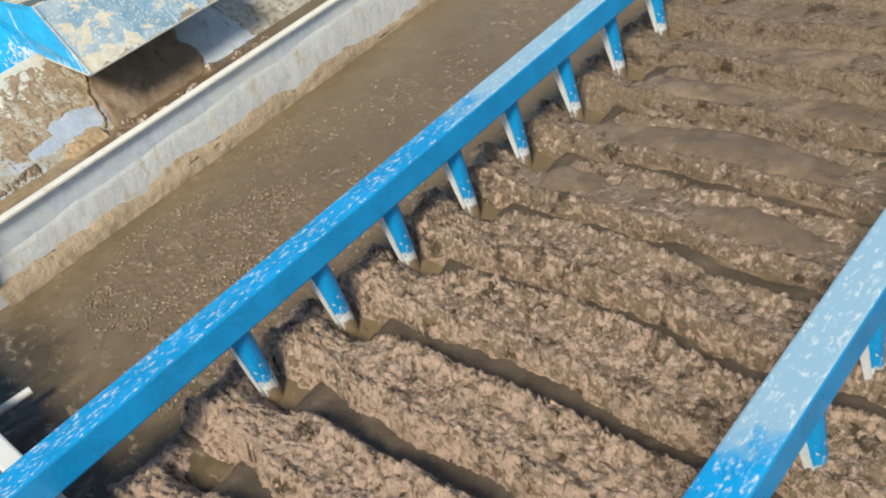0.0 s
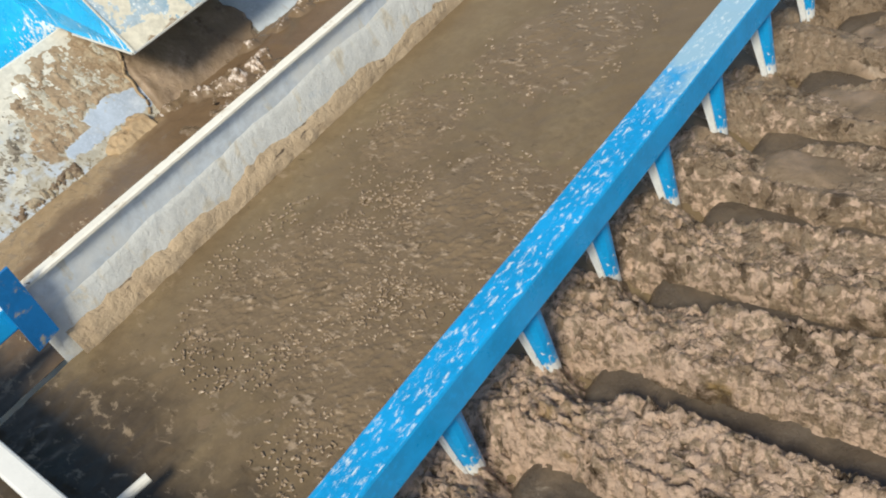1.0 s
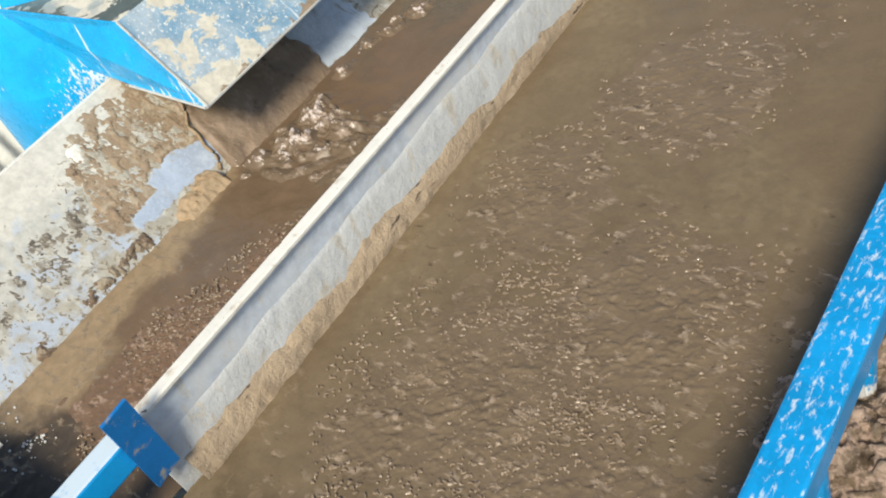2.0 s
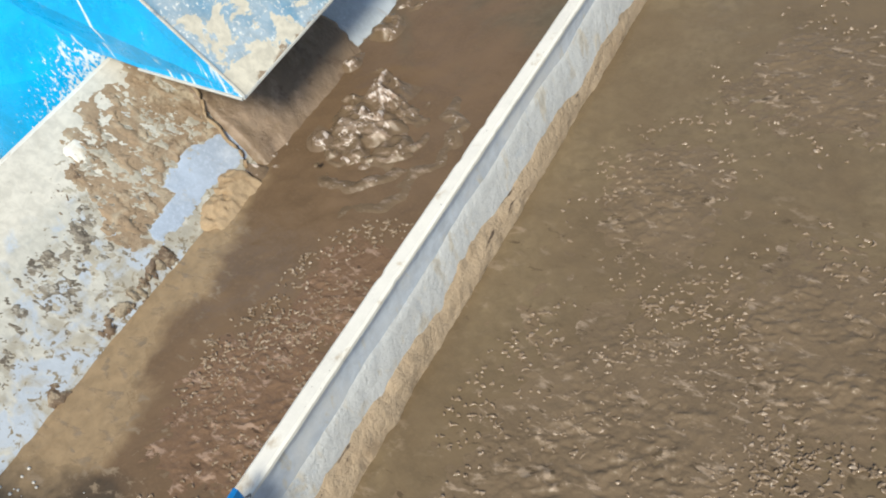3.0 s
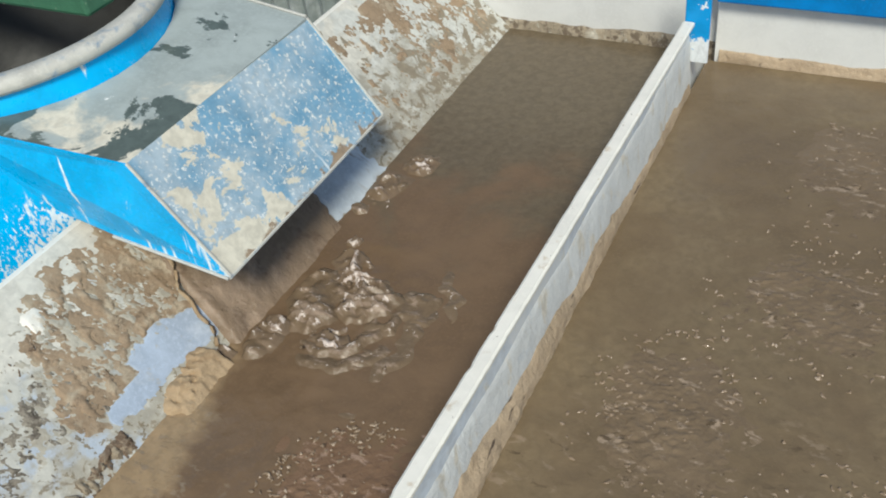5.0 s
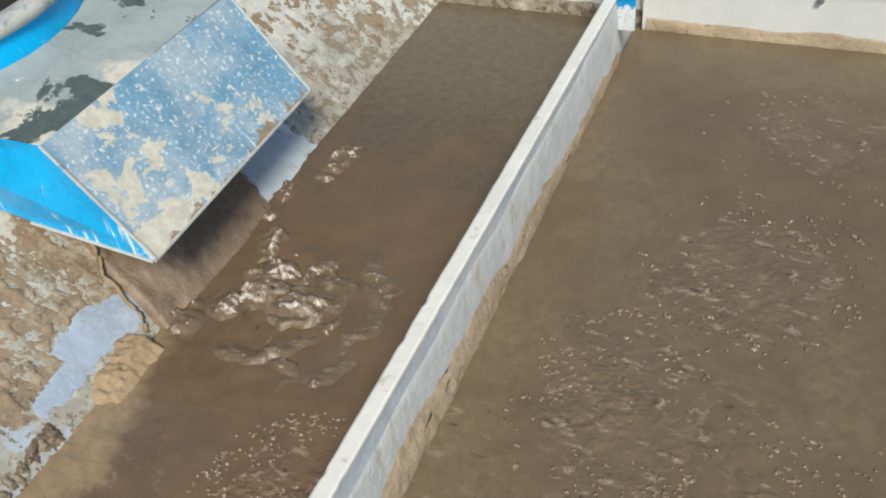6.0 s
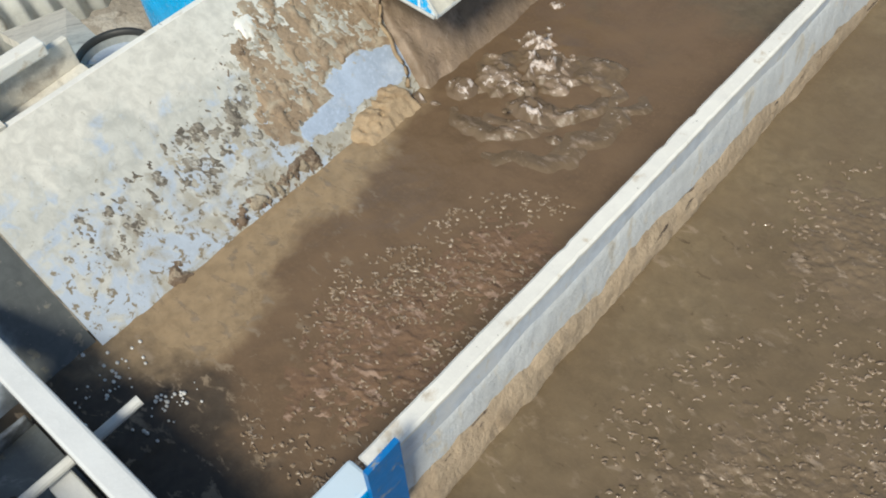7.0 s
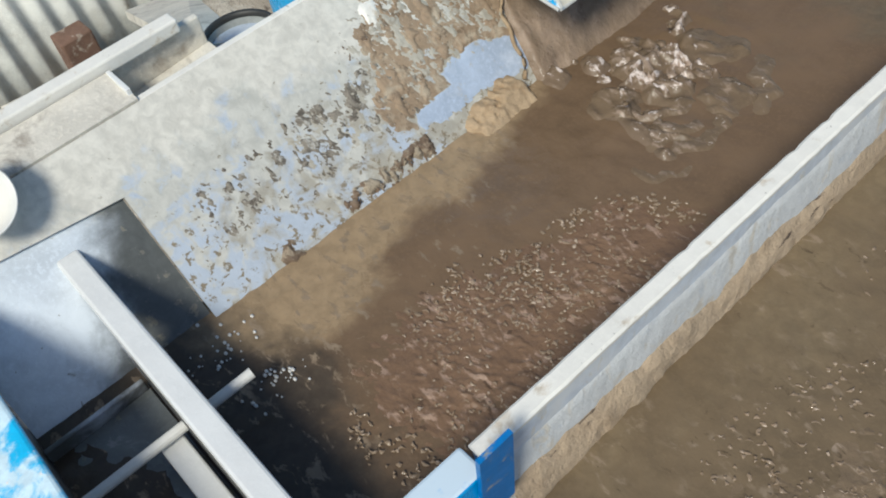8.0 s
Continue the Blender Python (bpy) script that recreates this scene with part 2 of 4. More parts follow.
# near-end dark layer is painted shade too, and the pale specks painted glints
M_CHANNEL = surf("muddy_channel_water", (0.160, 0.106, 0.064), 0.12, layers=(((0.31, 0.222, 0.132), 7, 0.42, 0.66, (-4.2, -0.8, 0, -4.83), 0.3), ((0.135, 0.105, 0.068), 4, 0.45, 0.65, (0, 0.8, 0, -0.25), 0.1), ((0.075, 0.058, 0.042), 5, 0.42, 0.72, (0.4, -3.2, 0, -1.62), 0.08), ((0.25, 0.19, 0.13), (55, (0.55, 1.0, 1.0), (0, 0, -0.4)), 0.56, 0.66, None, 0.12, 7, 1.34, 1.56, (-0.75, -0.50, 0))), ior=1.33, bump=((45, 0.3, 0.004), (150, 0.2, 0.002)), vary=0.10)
# pale crest and dark trough layers put glints and wave shade into the colour
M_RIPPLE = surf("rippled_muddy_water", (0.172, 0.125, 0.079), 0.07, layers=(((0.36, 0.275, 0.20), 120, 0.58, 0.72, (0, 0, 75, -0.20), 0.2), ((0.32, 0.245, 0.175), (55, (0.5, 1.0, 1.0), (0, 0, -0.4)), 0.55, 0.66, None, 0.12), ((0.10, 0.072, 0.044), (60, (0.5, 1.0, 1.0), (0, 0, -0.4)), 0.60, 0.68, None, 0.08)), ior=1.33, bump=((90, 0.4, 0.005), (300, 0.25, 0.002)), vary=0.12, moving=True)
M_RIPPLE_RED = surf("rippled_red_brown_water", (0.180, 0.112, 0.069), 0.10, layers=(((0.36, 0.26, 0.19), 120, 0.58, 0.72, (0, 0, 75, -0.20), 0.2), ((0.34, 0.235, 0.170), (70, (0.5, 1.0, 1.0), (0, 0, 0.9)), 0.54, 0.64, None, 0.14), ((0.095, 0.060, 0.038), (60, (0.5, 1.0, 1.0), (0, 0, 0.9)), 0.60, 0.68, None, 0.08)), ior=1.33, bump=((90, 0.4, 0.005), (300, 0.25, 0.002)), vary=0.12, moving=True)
# pale colour stands for sun glints on the wavelets
M_GLINT = surf("painted_water_glint", (0.245, 0.182, 0.125), 0.10, layers=(((0.47, 0.375, 0.29), 150, 0.53, 0.64, None, 0.15),), ior=1.33, bump=(), moving=True)
M_SPLASH = surf("splashing_water", (0.160, 0.114, 0.072), 0.16, layers=(((0.28, 0.21, 0.155), (36, (1.0, 2.6, 1.0), (0, 0, 0.6)), 0.52, 0.66, (0, 0, 10, -0.03), 0.15), ((0.62, 0.54, 0.48), 90, 0.58, 0.68, (0, 0, 12, -0.10), 0.3)), ior=1.33, bump=((90, 0.25, 0.006), (260, 0.2, 0.002)), vary=0.15, moving=True)
M_FOAM = surf("muddy_foam", (0.165, 0.118, 0.078), 0.20, layers=(((0.33, 0.25, 0.195), 70, 0.50, 0.66, (0, 0, 18, -0.08), 0.3), ((0.62, 0.54, 0.49), (75, (1.0, 1.6, 1.0), (0, 0, 0.6)), 0.51, 0.62, (0, 0, 9, -0.06), 0.5)), ior=1.33, bump=((120, 0.25, 0.003),), vary=0.15, moving=True)
M_SHEET = surf("running_muddy_water", (0.225, 0.163, 0.110), 0.16, ior=1.33, stretch=(0.8, 1.0, 0.8), layers=(((0.31, 0.23, 0.165), 12, 0.46, 0.66, None, 0.3), ((0.165, 0.115, 0.078), 26, 0.54, 0.68, None, 0.25)), bump=((45, 0.5, 0.010), (130, 0.4, 0.004)), vary=0.10)
# pale blue-grey paints the sky's reflection on clear water
M_FILM = surf("clear_water_film", (0.50, 0.55, 0.59), 0.10, ior=1.33, layers=(((0.30, 0.27, 0.23), (20, (0.3, 1.0, 0.3), (0, 0, 0.15)), 0.60, 0.72, None, 0.15), ((0.55, 0.58, 0.60), (50, (0.25, 1.0, 0.25), (0, 0, -0.2)), 0.56, 0.64, None, 0.15)), bump=((30, 0.4, 0.006), (90, 0.3, 0.002)))
M_BUBBLE = surf("white_bubbles", (0.66, 0.64, 0.60), 0.15, ior=1.33, bump=())
M_DARK = surf("dark_rim_and_lining", (0.03, 0.03, 0.028), 0.5)
M_RIM = surf("scaled_rim", (0.50, 0.49, 0.45), 0.7, layers=(((0.25, 0.32, 0.40), 25, 0.55, 0.7, None, 0.5),))
# the dark gradient layer paints the shade beside the cross beam
M_ENDPLATE = surf("wet_end_plate_shade", (0.60, 0.65, 0.70), 0.25, layers=(((0.60, 0.58, 0.50), 14, 0.50, 0.66, (-4.0, 0, 0, -5.25), 0.6), ((0.095, 0.10, 0.095), 10, 0.30, 0.78, (4.5, 6.5, 0, 10.78), 0.25), ((0.16, 0.15, 0.12), 70, 0.62, 0.68, (0.6, 0.4, 0, 1.05), 0.6)))
M_CASING = surf("bright_blue_casing", (0.03, 0.50, 0.84), 0.3, layers=(((0.66, 0.83, 0.90), 22, 0.44, 0.58, None, 0.5), ((0.80, 0.80, 0.76), 40, 0.64, 0.70, None, 0.7)))
M_DARKFLOOR = surf("dark_mottled_steel", (0.15, 0.16, 0.155), 0.2, layers=(((0.30, 0.31, 0.30), 14, 0.55, 0.70, None, 0.4), ((0.20, 0.17, 0.10), 20, 0.6, 0.7, None, 0.4)))
# dark layers paint shade towards the end wall and the cross beam
M_GREYBLUE = surf("wet_white_steel_shade", (0.50, 0.54, 0.60), 0.25, layers=(((0.12, 0.125, 0.12), 12, 0.50, 0.75, (0, -1.6, -1.6, -1.16), 0.3), ((0.09, 0.09, 0.085), 9, 0.46, 0.66, (2.2, 2.6, 0, 4.70), 0.3)))
M_ZINC = surf("zinc_sheet", (0.40, 0.41, 0.385), 0.5, metal=0.15, layers=(((0.24, 0.20, 0.15), 10, 0.58, 0.72, None, 0.8),))
M_PALEZINC = surf("pale_zinc_sheet", (0.60, 0.60, 0.55), 0.6, layers=(((0.38, 0.34, 0.27), 9, 0.56, 0.72, None, 0.8),))
M_DARKZINC = surf("dark_grey_sheet", (0.20, 0.23, 0.225), 0.4, layers=(((0.34, 0.37, 0.37), 8, 0.50, 0.68, None, 0.5),))
M_CONC = surf("pale_concrete", (0.62, 0.58, 0.50), 0.8, layers=(((0.34, 0.30, 0.25), 15, 0.55, 0.72, None, 0.9),), bump=((80, 0.5, 0.004),))
M_GROUND = surf("dry_dirt", (0.30, 0.26, 0.21), 0.95, layers=(((0.45, 0.41, 0.35), 6, 0.5, 0.65, None, 0.9), ((0.16, 0.13, 0.10), 18, 0.58, 0.7, None, 0.9)), bump=((12, 0.8, 0.03), (60, 0.7, 0.01)))
M_BRICK = surf("brown_clay", (0.17, 0.10, 0.07), 0.85, layers=(((0.36, 0.30, 0.24), 30, 0.56, 0.68, None, 0.9),), bump=((90, 0.6, 0.004),))
M_STEEL = surf("worn_steel", (0.35, 0.35, 0.34), 0.35, metal=0.7)
M_PLASTIC = surf("white_plastic", (0.66, 0.65, 0.61), 0.35, vary=0.04)
M_GREEN = surf("green_paint", (0.06, 0.17, 0.10), 0.5, layers=((CREAM, 30, 0.6, 0.68, None, 0.8),))


# ---- mesh helpers ----
ORIGIN = {}


def thing(name, at, label, category, group="", kind=""):
    ob = new(name)
    ob.empty_display_size = 0.05
    ob.location = at
    ORIGIN[ob.name] = Vector(at)
    return tagged(ob, label, category, group, kind)


def part(name, bm, material, parent=None, label="", smooth=False):
    """Links a bmesh, drawn in world metres, as one mesh under parent."""
    me = bpy.data.meshes.new(name)
    at = ORIGIN.get(parent.name, Vector()) if parent else Vector()
    bm.transform(Matrix.Translation(-at))
    bm.to_mesh(me)
    bm.free()
    me.materials.append(material)
    if smooth:
        me.polygons.foreach_set("use_smooth", [True] * len(me.polygons))
    ob = new(name, me)
    if parent:
        ob.parent = parent
    ORIGIN[ob.name] = at
    return tagged(ob, label)


def box(x0, x1, y0, y1, z0, z1, bevel=0.003, bm=None):
    own = bmesh.new()
    bmesh.ops.create_cube(own, size=1)
    bmesh.ops.scale(own, vec=(x1 - x0, y1 - y0, z1 - z0), verts=own.verts)
    bmesh.ops.translate(own, vec=((x0 + x1) / 2, (y0 + y1) / 2, (z0 + z1) / 2), verts=own.verts)
    if bevel:
        bmesh.ops.bevel(own, geom=own.edges[:], offset=bevel, segments=2, affect="EDGES", profile=0.5)
    if bm is None:
        return own
    me = bpy.data.meshes.new("join")
    own.to_mesh(me)
    own.free()
    bm.from_mesh(me)
    bpy.data.meshes.remove(me)
    return bm


def slab(corners, normal, thick):
    """A plate: its outer corners in order, and its thickness against the normal."""
    bm = bmesh.new()
    down = Vector(normal).normalized() * -thick
    top = [bm.verts.new(c) for c in corners]
    low = [bm.verts.new(Vector(c) + down) for c in corners]
    bm.faces.new(top)
    bm.faces.new(low[::-1])
    for i in range(len(corners)):
        j = (i + 1) % len(corners)
        bm.faces.new((top[i], low[i], low[j], top[j]))
    bmesh.ops.recalc_face_normals(bm, faces=bm.faces[:])
    return bm


def lathe(profile, centre, segments=48, start=0.0, sweep=360.0):
    bm = bmesh.new()
    full = sweep >= 360
    count = segments if full else segments + 1
    rings = []
    for k in range(count):
        a = radians(start + sweep * k / segments)
        rings.append([bm.verts.new((centre[0] + r * math.cos(a), centre[1] + r * math.sin(a), centre[2] + z)) for r, z in profile])
    for k in range(segments):
        a, b = rings[k], rings[(k + 1) % count]
        for i in range(len(profile) - 1):
            bm.faces.new((a[i], b[i], b[i + 1], a[i + 1]))
    bmesh.ops.recalc_face_normals(bm, faces=bm.faces[:])
    return bm


def tube_path(points, radius, segments=12):
    bm = bmesh.new()
    rings = []
    for i, p in enumerate(points):
        d = (Vector(points[min(i + 1, len(points) - 1)]) - Vector(points[max(i - 1, 0)])).normalized()
        u = d.orthogonal().normalized()
        v = d.cross(u)
        rings.append([bm.verts.new(Vector(p) + radius * (math.cos(a) * u + math.sin(a) * v)) for a in (2 * math.pi * k / segments for k in range(segments))])
    for a, b in zip(rings, rings[1:]):
        for k in range(segments):
            bm.faces.new((a[k], a[(k + 1) % segments], b[(k + 1) % segments], b[k]))
    bm.faces.new(rings[0][::-1])
    bm.faces.new(rings[-1])
    bmesh.ops.recalc_face_normals(bm, faces=bm.faces[:])
    return bm


def value_noise(x, y, seed=0):
    xi, yi = np.floor(x).astype(np.int64), np.floor(y).astype(np.int64)
    fx, fy = x - xi, y - yi
    fx, fy = fx * fx * (3 - 2 * fx), fy * fy * (3 - 2 * fy)

    def corner(a, b):
        h = (a * 374761393 + b * 668265263 + seed * 982451653) & 0xFFFFFFFF
        h = ((h ^ (h >> 13)) * 1274126177) & 0xFFFFFFFF
        return ((h ^ (h >> 16)) & 0xFFFF) / 65535.0

    low = corner(xi, yi) * (1 - fx) + corner(xi + 1, yi) * fx
    high = corner(xi, yi + 1) * (1 - fx) + corner(xi + 1, yi + 1) * fx
    return low * (1 - fy) + high * fy


def fbm(x, y, octaves=4, seed=0, gain=0.5):
    total, amp, norm = 0 * x, 1.0, 0.0
    for k in range(octaves):
        total, norm = total + amp * value_noise(x * 2**k, y * 2**k, seed + k), norm + amp
        amp *= gain
    return total / norm


def step(lo, hi, v):
    t = np.clip((v - lo) / (hi - lo), 0, 1)
    return t * t * (3 - 2 * t)


def sheet(name, px, py, pz, material, parent=None, label=""):
    """A grid surface from three equal arrays of world places."""
    rows, cols = px.shape
    at = ORIGIN.get(parent.name, Vector()) if parent else Vector()
    verts = np.stack([px - at.x, py - at.y, pz - at.z], -1).reshape(-1, 3)
    i = np.arange(rows * cols).reshape(rows, cols)
    faces = np.stack([i[:-1, :-1], i[1:, :-1], i[1:, 1:], i[:-1, 1:]], -1).reshape(-1, 4)
    me = bpy.data.meshes.new(name)
    me.from_pydata(verts.tolist(), [], faces.tolist())
    me.polygons.foreach_set("use_smooth", [True] * len(me.polygons))
    me.materials.append(material)
    me.update()
    ob = new(name, me)
    if parent:
        ob.parent = parent
    ORIGIN[ob.name] = at
    return tagged(ob, label)


def span(x0, x1, y0, y1, cell):
    return np.meshgrid(np.linspace(x0, x1, int((x1 - x0) / cell) + 1), np.linspace(y0, y1, int((y1 - y0) / cell) + 1), indexing="ij")


# ---- the setting ----
GROUND_Z = -0.75
gx, gy = span(-60, 60, -60, 60, 2.0)
tagged(sheet("ground", gx, gy, GROUND_Z + 0 * gx, M_GROUND), "dry grey-brown dirt ground round the machine", "ground", kind="structure")
gx, gy = span(-4.2, -1.46, -2.0, 2.0, 0.03)
tagged(sheet("ground_near", gx, gy, GROUND_Z + 0.01 + 0.05 * fbm(gx * 3, gy * 3, 5, 3), M_GROUND), "uneven trodden dirt with pale grit", "ground", kind="structure")

# tank shell: floor and outer walls
tank = thing("tank", (0.1, 0.0, GROUND_Z), "large white and blue steel washing tank full of muddy water", "tank")
tagged(tank, kind="structure")
part("floor_plate", box(-1.30, 1.42, -0.97, 0.95, -0.32, -0.28), M_WHITE, tank)
part("end_wall", box(-0.70, 1.42, 0.933, 0.990, -0.28, 0.147, 0.002), M_WHITE, tank, "white far end wall of the tank")
part("end_wall", box(-1.42, -0.703, 0.962, 0.985, -0.28, 0.30, 0.002), M_WHITE, tank, "white far end wall of the tank")
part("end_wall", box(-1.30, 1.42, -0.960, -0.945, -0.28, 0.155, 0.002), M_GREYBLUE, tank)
part("side_wall", box(1.40, 1.425, -0.948, 0.923, -0.28, 0.13, 0.002), M_WHITE, tank)
for lx, ly in ((-1.2, -0.9), (-1.2, 0.88), (1.35, -0.9), (1.35, 0.88)):
    part("leg", box(lx - 0.03, lx + 0.03, ly - 0.03, ly + 0.03, GROUND_Z, -0.322), M_WHITE, tank)

# blue tube on the far wall
far_tube = thing("top_rail", (0.3, 0.93, 0.15), "blue square steel tube lying along the far tank wall", "rail")
part("tube", box(-0.698, 1.40, 0.905, 0.965, 0.150, 0.205, 0.004), M_DEEPBLUE, far_tube)
for bx in (-0.37, 0.25, 0.85):
    head = lathe([(0.0, 0.0), (0.006, 0.0), (0.006, 0.012), (0.0, 0.013)], (0, 0, 0), 10)
    head.transform(pose(bx, 0.933, 0.108, 90, 0, 0))
    part("bolt", head, M_STEEL, far_tube)
far_bracket = thing("end_bracket", (-0.70, 0.80, 0.0), "blue flat steel bracket with white scale at the divider's far end", "bracket")
part("plate", box(-0.729, -0.683, 0.795, 0.803, 0.079, 0.27, 0.002), M_ENDBRK, far_bracket)
part("stay", box(-0.7275, -0.7190, 0.8035, 0.932, -0.10, 0.13, 0.001), M_WHITE, far_bracket)

# divider wall
divider = thing("divider_wall", (-0.716, 0.1, -0.28), "narrow white steel divider between two muddy channels", "divider", kind="structure")
WALL_TOP = 0.163
LEVEL = 0.013  # the water on both sides


def divider_mesh():
    bm = bmesh.new()
    prof = [(-0.7275, -0.28), (-0.7275, WALL_TOP - 0.007), (-0.7190, WALL_TOP - 0.007), (-0.7190, 0.120), (-0.7190, 0.100), (-0.7190, -0.28)]
    rings = [[bm.verts.new((x + (0.0015 * noise.noise((y * 9, z * 9, 1)) if z > 0 else 0), y, z)) for x, z in prof] for y in np.linspace(-0.625, 0.793, 120)]
    for a, b in zip(rings, rings[1:]):
        for i in range(6):
            bm.faces.new((a[i], b[i], b[(i + 1) % 6], a[(i + 1) % 6]))
    bm.faces.new(rings[0])
    bm.faces.new(rings[-1][::-1])
    bmesh.ops.recalc_face_normals(bm, faces=bm.faces[:])
    return bm


def cap_mesh():
    """The flat cap on the divider, with a worn, slightly nicked edge."""
    bm = bmesh.new()
    rings = []
    for y in np.linspace(-0.626, 0.7925, 320):
        nick = 0.010 * max(0.0, noise.noise((y * 31, 3.1, 0)) - 0.38)
        wob = 0.0010 * noise.noise((y * 40, 0.3, 2))
        l, r, t = -0.7315 + wob + nick, -0.7095 + 0.8 * wob - 0.5 * nick, WALL_TOP + 0.6 * wob
        rings.append([bm.verts.new(p) for p in ((l, y, WALL_TOP - 0.0066), (l, y, t - 0.002), (l + 0.003, y, t), (r - 0.003, y, t), (r, y, t - 0.002), (r, y, WALL_TOP - 0.0066))])
    for a, b in zip(rings, rings[1:]):
        for i in range(6):
            bm.faces.new((a[i], b[i], b[(i + 1) % 6], a[(i + 1) % 6]))
    bm.faces.new(rings[0])
    bm.faces.new(rings[-1][::-1])
    bmesh.ops.recalc_face_normals(bm, faces=bm.faces[:])
    return bm


part("cap", cap_mesh(), M_CAP, divider, "worn white flat cap")
part("plate", divider_mesh(), M_WALL, divider)


def ledge(name, line, height, width, seed, parent, facing, material=None, uneven=0.9, rise=0.0, taper=0.0, flute=0.9, shoulder=2.2):
    """A lumpy strip of mud stuck along a waterline. line: start and end on the wall's face; facing: the way it stands out."""
    a, b, f = Vector(line[0]), Vector(line[1]), Vector(facing)
    length = (b - a).length
    s, v = np.meshgrid(np.linspace(0, length, int(length / 0.006)), np.linspace(0, 1, 14), indexing="ij")
    top = height * (0.9 + uneven * (fbm(s * 9, 0 * s, 4, seed) - 0.5)) + rise * s / length
    width = width * (1 + taper * (0.5 - s / length))
    z = -0.03 + v * (top + 0.03)
    out = width * (1 - v**shoulder) * (1 + flute * (fbm(s * 16 + 5, v * 5, 4, seed + 9) - 0.5)) + 0.3 * width * (fbm(s * 70, v * 7, 3, seed + 4) - 0.5)
    out = np.where(v > 0.97, -0.003, np.maximum(out, 0.0015))
    d = (b - a).normalized()
    return sheet(name, a.x + d.x * s + f.x * out, a.y + d.y * s + f.y * out, a.z + z, material or M_LEDGE, parent)


tagged(ledge("lime_crust", ((-0.7190, -0.615, LEVEL), (-0.7190, 0.793, LEVEL)), 0.100, 0.0075, 20, divider, (1, 0, 0), M_LIME, 0.16, 0.036, 0.0, 0.2, 2.8), "rough white lime crust")
ledge("mud_ledge", ((-0.7190, -0.60, LEVEL), (-0.7190, 0.793, LEVEL)), 0.060, 0.0175, 21, divider, (1, 0, 0), None, 0.7, -0.020, 0.8, 0.35, 3.0)
ledge("mud_ledge", ((-0.7275, 0.793, LEVEL), (-0.7275, -0.62, LEVEL)), 0.020, 0.008, 22, divider, (-1, 0, 0))
ledge("mud_ledge", ((-0.69, 0.933, LEVEL), (1.40, 0.933, LEVEL)), 0.027, 0.010, 23, tank, (0, -1, 0))
ledge("mud_ledge", ((-1.19, 0.962, LEVEL), (-0.704, 0.962, LEVEL)), 0.030, 0.010, 24, tank, (0, -1, 0), M_CRUST)

# divider's near bracket and the tube going on from it
near_tube = thing("side_tube", (-0.722, -0.9, 0.12), "blue square steel tube with scaled pale top beside the divider", "tube")
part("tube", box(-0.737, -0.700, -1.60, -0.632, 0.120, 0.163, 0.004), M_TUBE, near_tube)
part("bracket", slab([(-0.689, -0.645, 0.211), (-0.689, -0.604, 0.213), (-0.697, -0.606, 0.078), (-0.697, -0.648, 0.072)], (1, 0, 0), 0.006), M_BRACKET, near_tube, "dark blue flat bracket plate")

# sloped bank on the drum's side of the channel
BANK_X, BANK_K = -1.15, 0.87
def bank_z(x):
    return BANK_K * (BANK_X - x)
bank = thing("bank", (-1.27, 0.1, 0.0), "sloping white-painted steel bank, muddy and wet", "bank", kind="structure")
part("slope_plate", slab([(-1.0, -0.69, bank_z(-1.0)), (-1.0, 0.960, bank_z(-1.0)), (-1.38, 0.960, bank_z(-1.38)), (-1.38, -0.69, bank_z(-1.38))], (BANK_K, 0, 1), 0.006), M_BANK, bank)
part("upper_plate", slab([(-1.330, -0.944, bank_z(-1.330)), (-1.310, -0.690, bank_z(-1.310)), (-1.38, -0.690, bank_z(-1.38)), (-1.38, -0.944, bank_z(-1.38))], (BANK_K, 0, 1), 0.006), M_BANK, bank)
part("end_plate", slab([(-1.0, -0.944, bank_z(-1.0) - 0.01), (-1.0, -0.692, bank_z(-1.0) - 0.01), (-1.37, -0.692, bank_z(-1.37) - 0.01), (-1.37, -0.944, bank_z(-1.37) - 0.01)], (BANK_K, 0, 1), 0.006), M_ENDPLATE, bank, "wet steel plate with the beam's shade painted on")
part("top_ledge", box(-1.394, -1.381, -0.60, 0.960, 0.17, 0.199, 0.002), M_CAP, bank)


def crust(name, y0, y1, x0, x1, seed, cover, thick, scale, edge, material=None, label="", shape=None):
    """Clotted mud on the slope: it stands proud where the noise is high and dips under the plate elsewhere. shape: how far inside a place lies."""
    cx, cy = span(x0, x1, y0, y1, 0.0028)
    n = 0.5 + 1.25 * (fbm(cx * scale * 0.7, cy * scale * 0.7, 6, seed, 0.8) - 0.5)
    fade = np.minimum(np.minimum(cx - x0, x1 - cx) / edge, np.minimum(cy - y0, y1 - cy) / edge).clip(0, 1)
    if shape:
        fade = np.minimum(fade, shape(cx, cy).clip(0, 1))
    up = (n - (1 - cover)) * fade - (1 - fade) * 0.2
    lift = thick * np.clip(up * 6, -1, 1) + 0.35 * thick * (fbm(cx * 110, cy * 110, 3, seed + 7) - 0.5) * (up > 0)
    k = 1 / math.hypot(1, BANK_K)
    return tagged(sheet(name, cx + lift * BANK_K * k, cy, bank_z(cx) + lift * k - 0.0006, material or M_CRUST, bank), label)


def oval(x, y, cx, cy, rx, ry, seed, wobble=0.5):
    """1 in the middle of a ragged oval, 0 on its edge, negative outside."""
    r = np.sqrt(((x - cx) / rx) ** 2 + ((y - cy) / ry) ** 2)
    return 1 - r + wobble * (fbm(x * 34, y * 34, 6, seed, 0.72) - 0.5) * 1.5


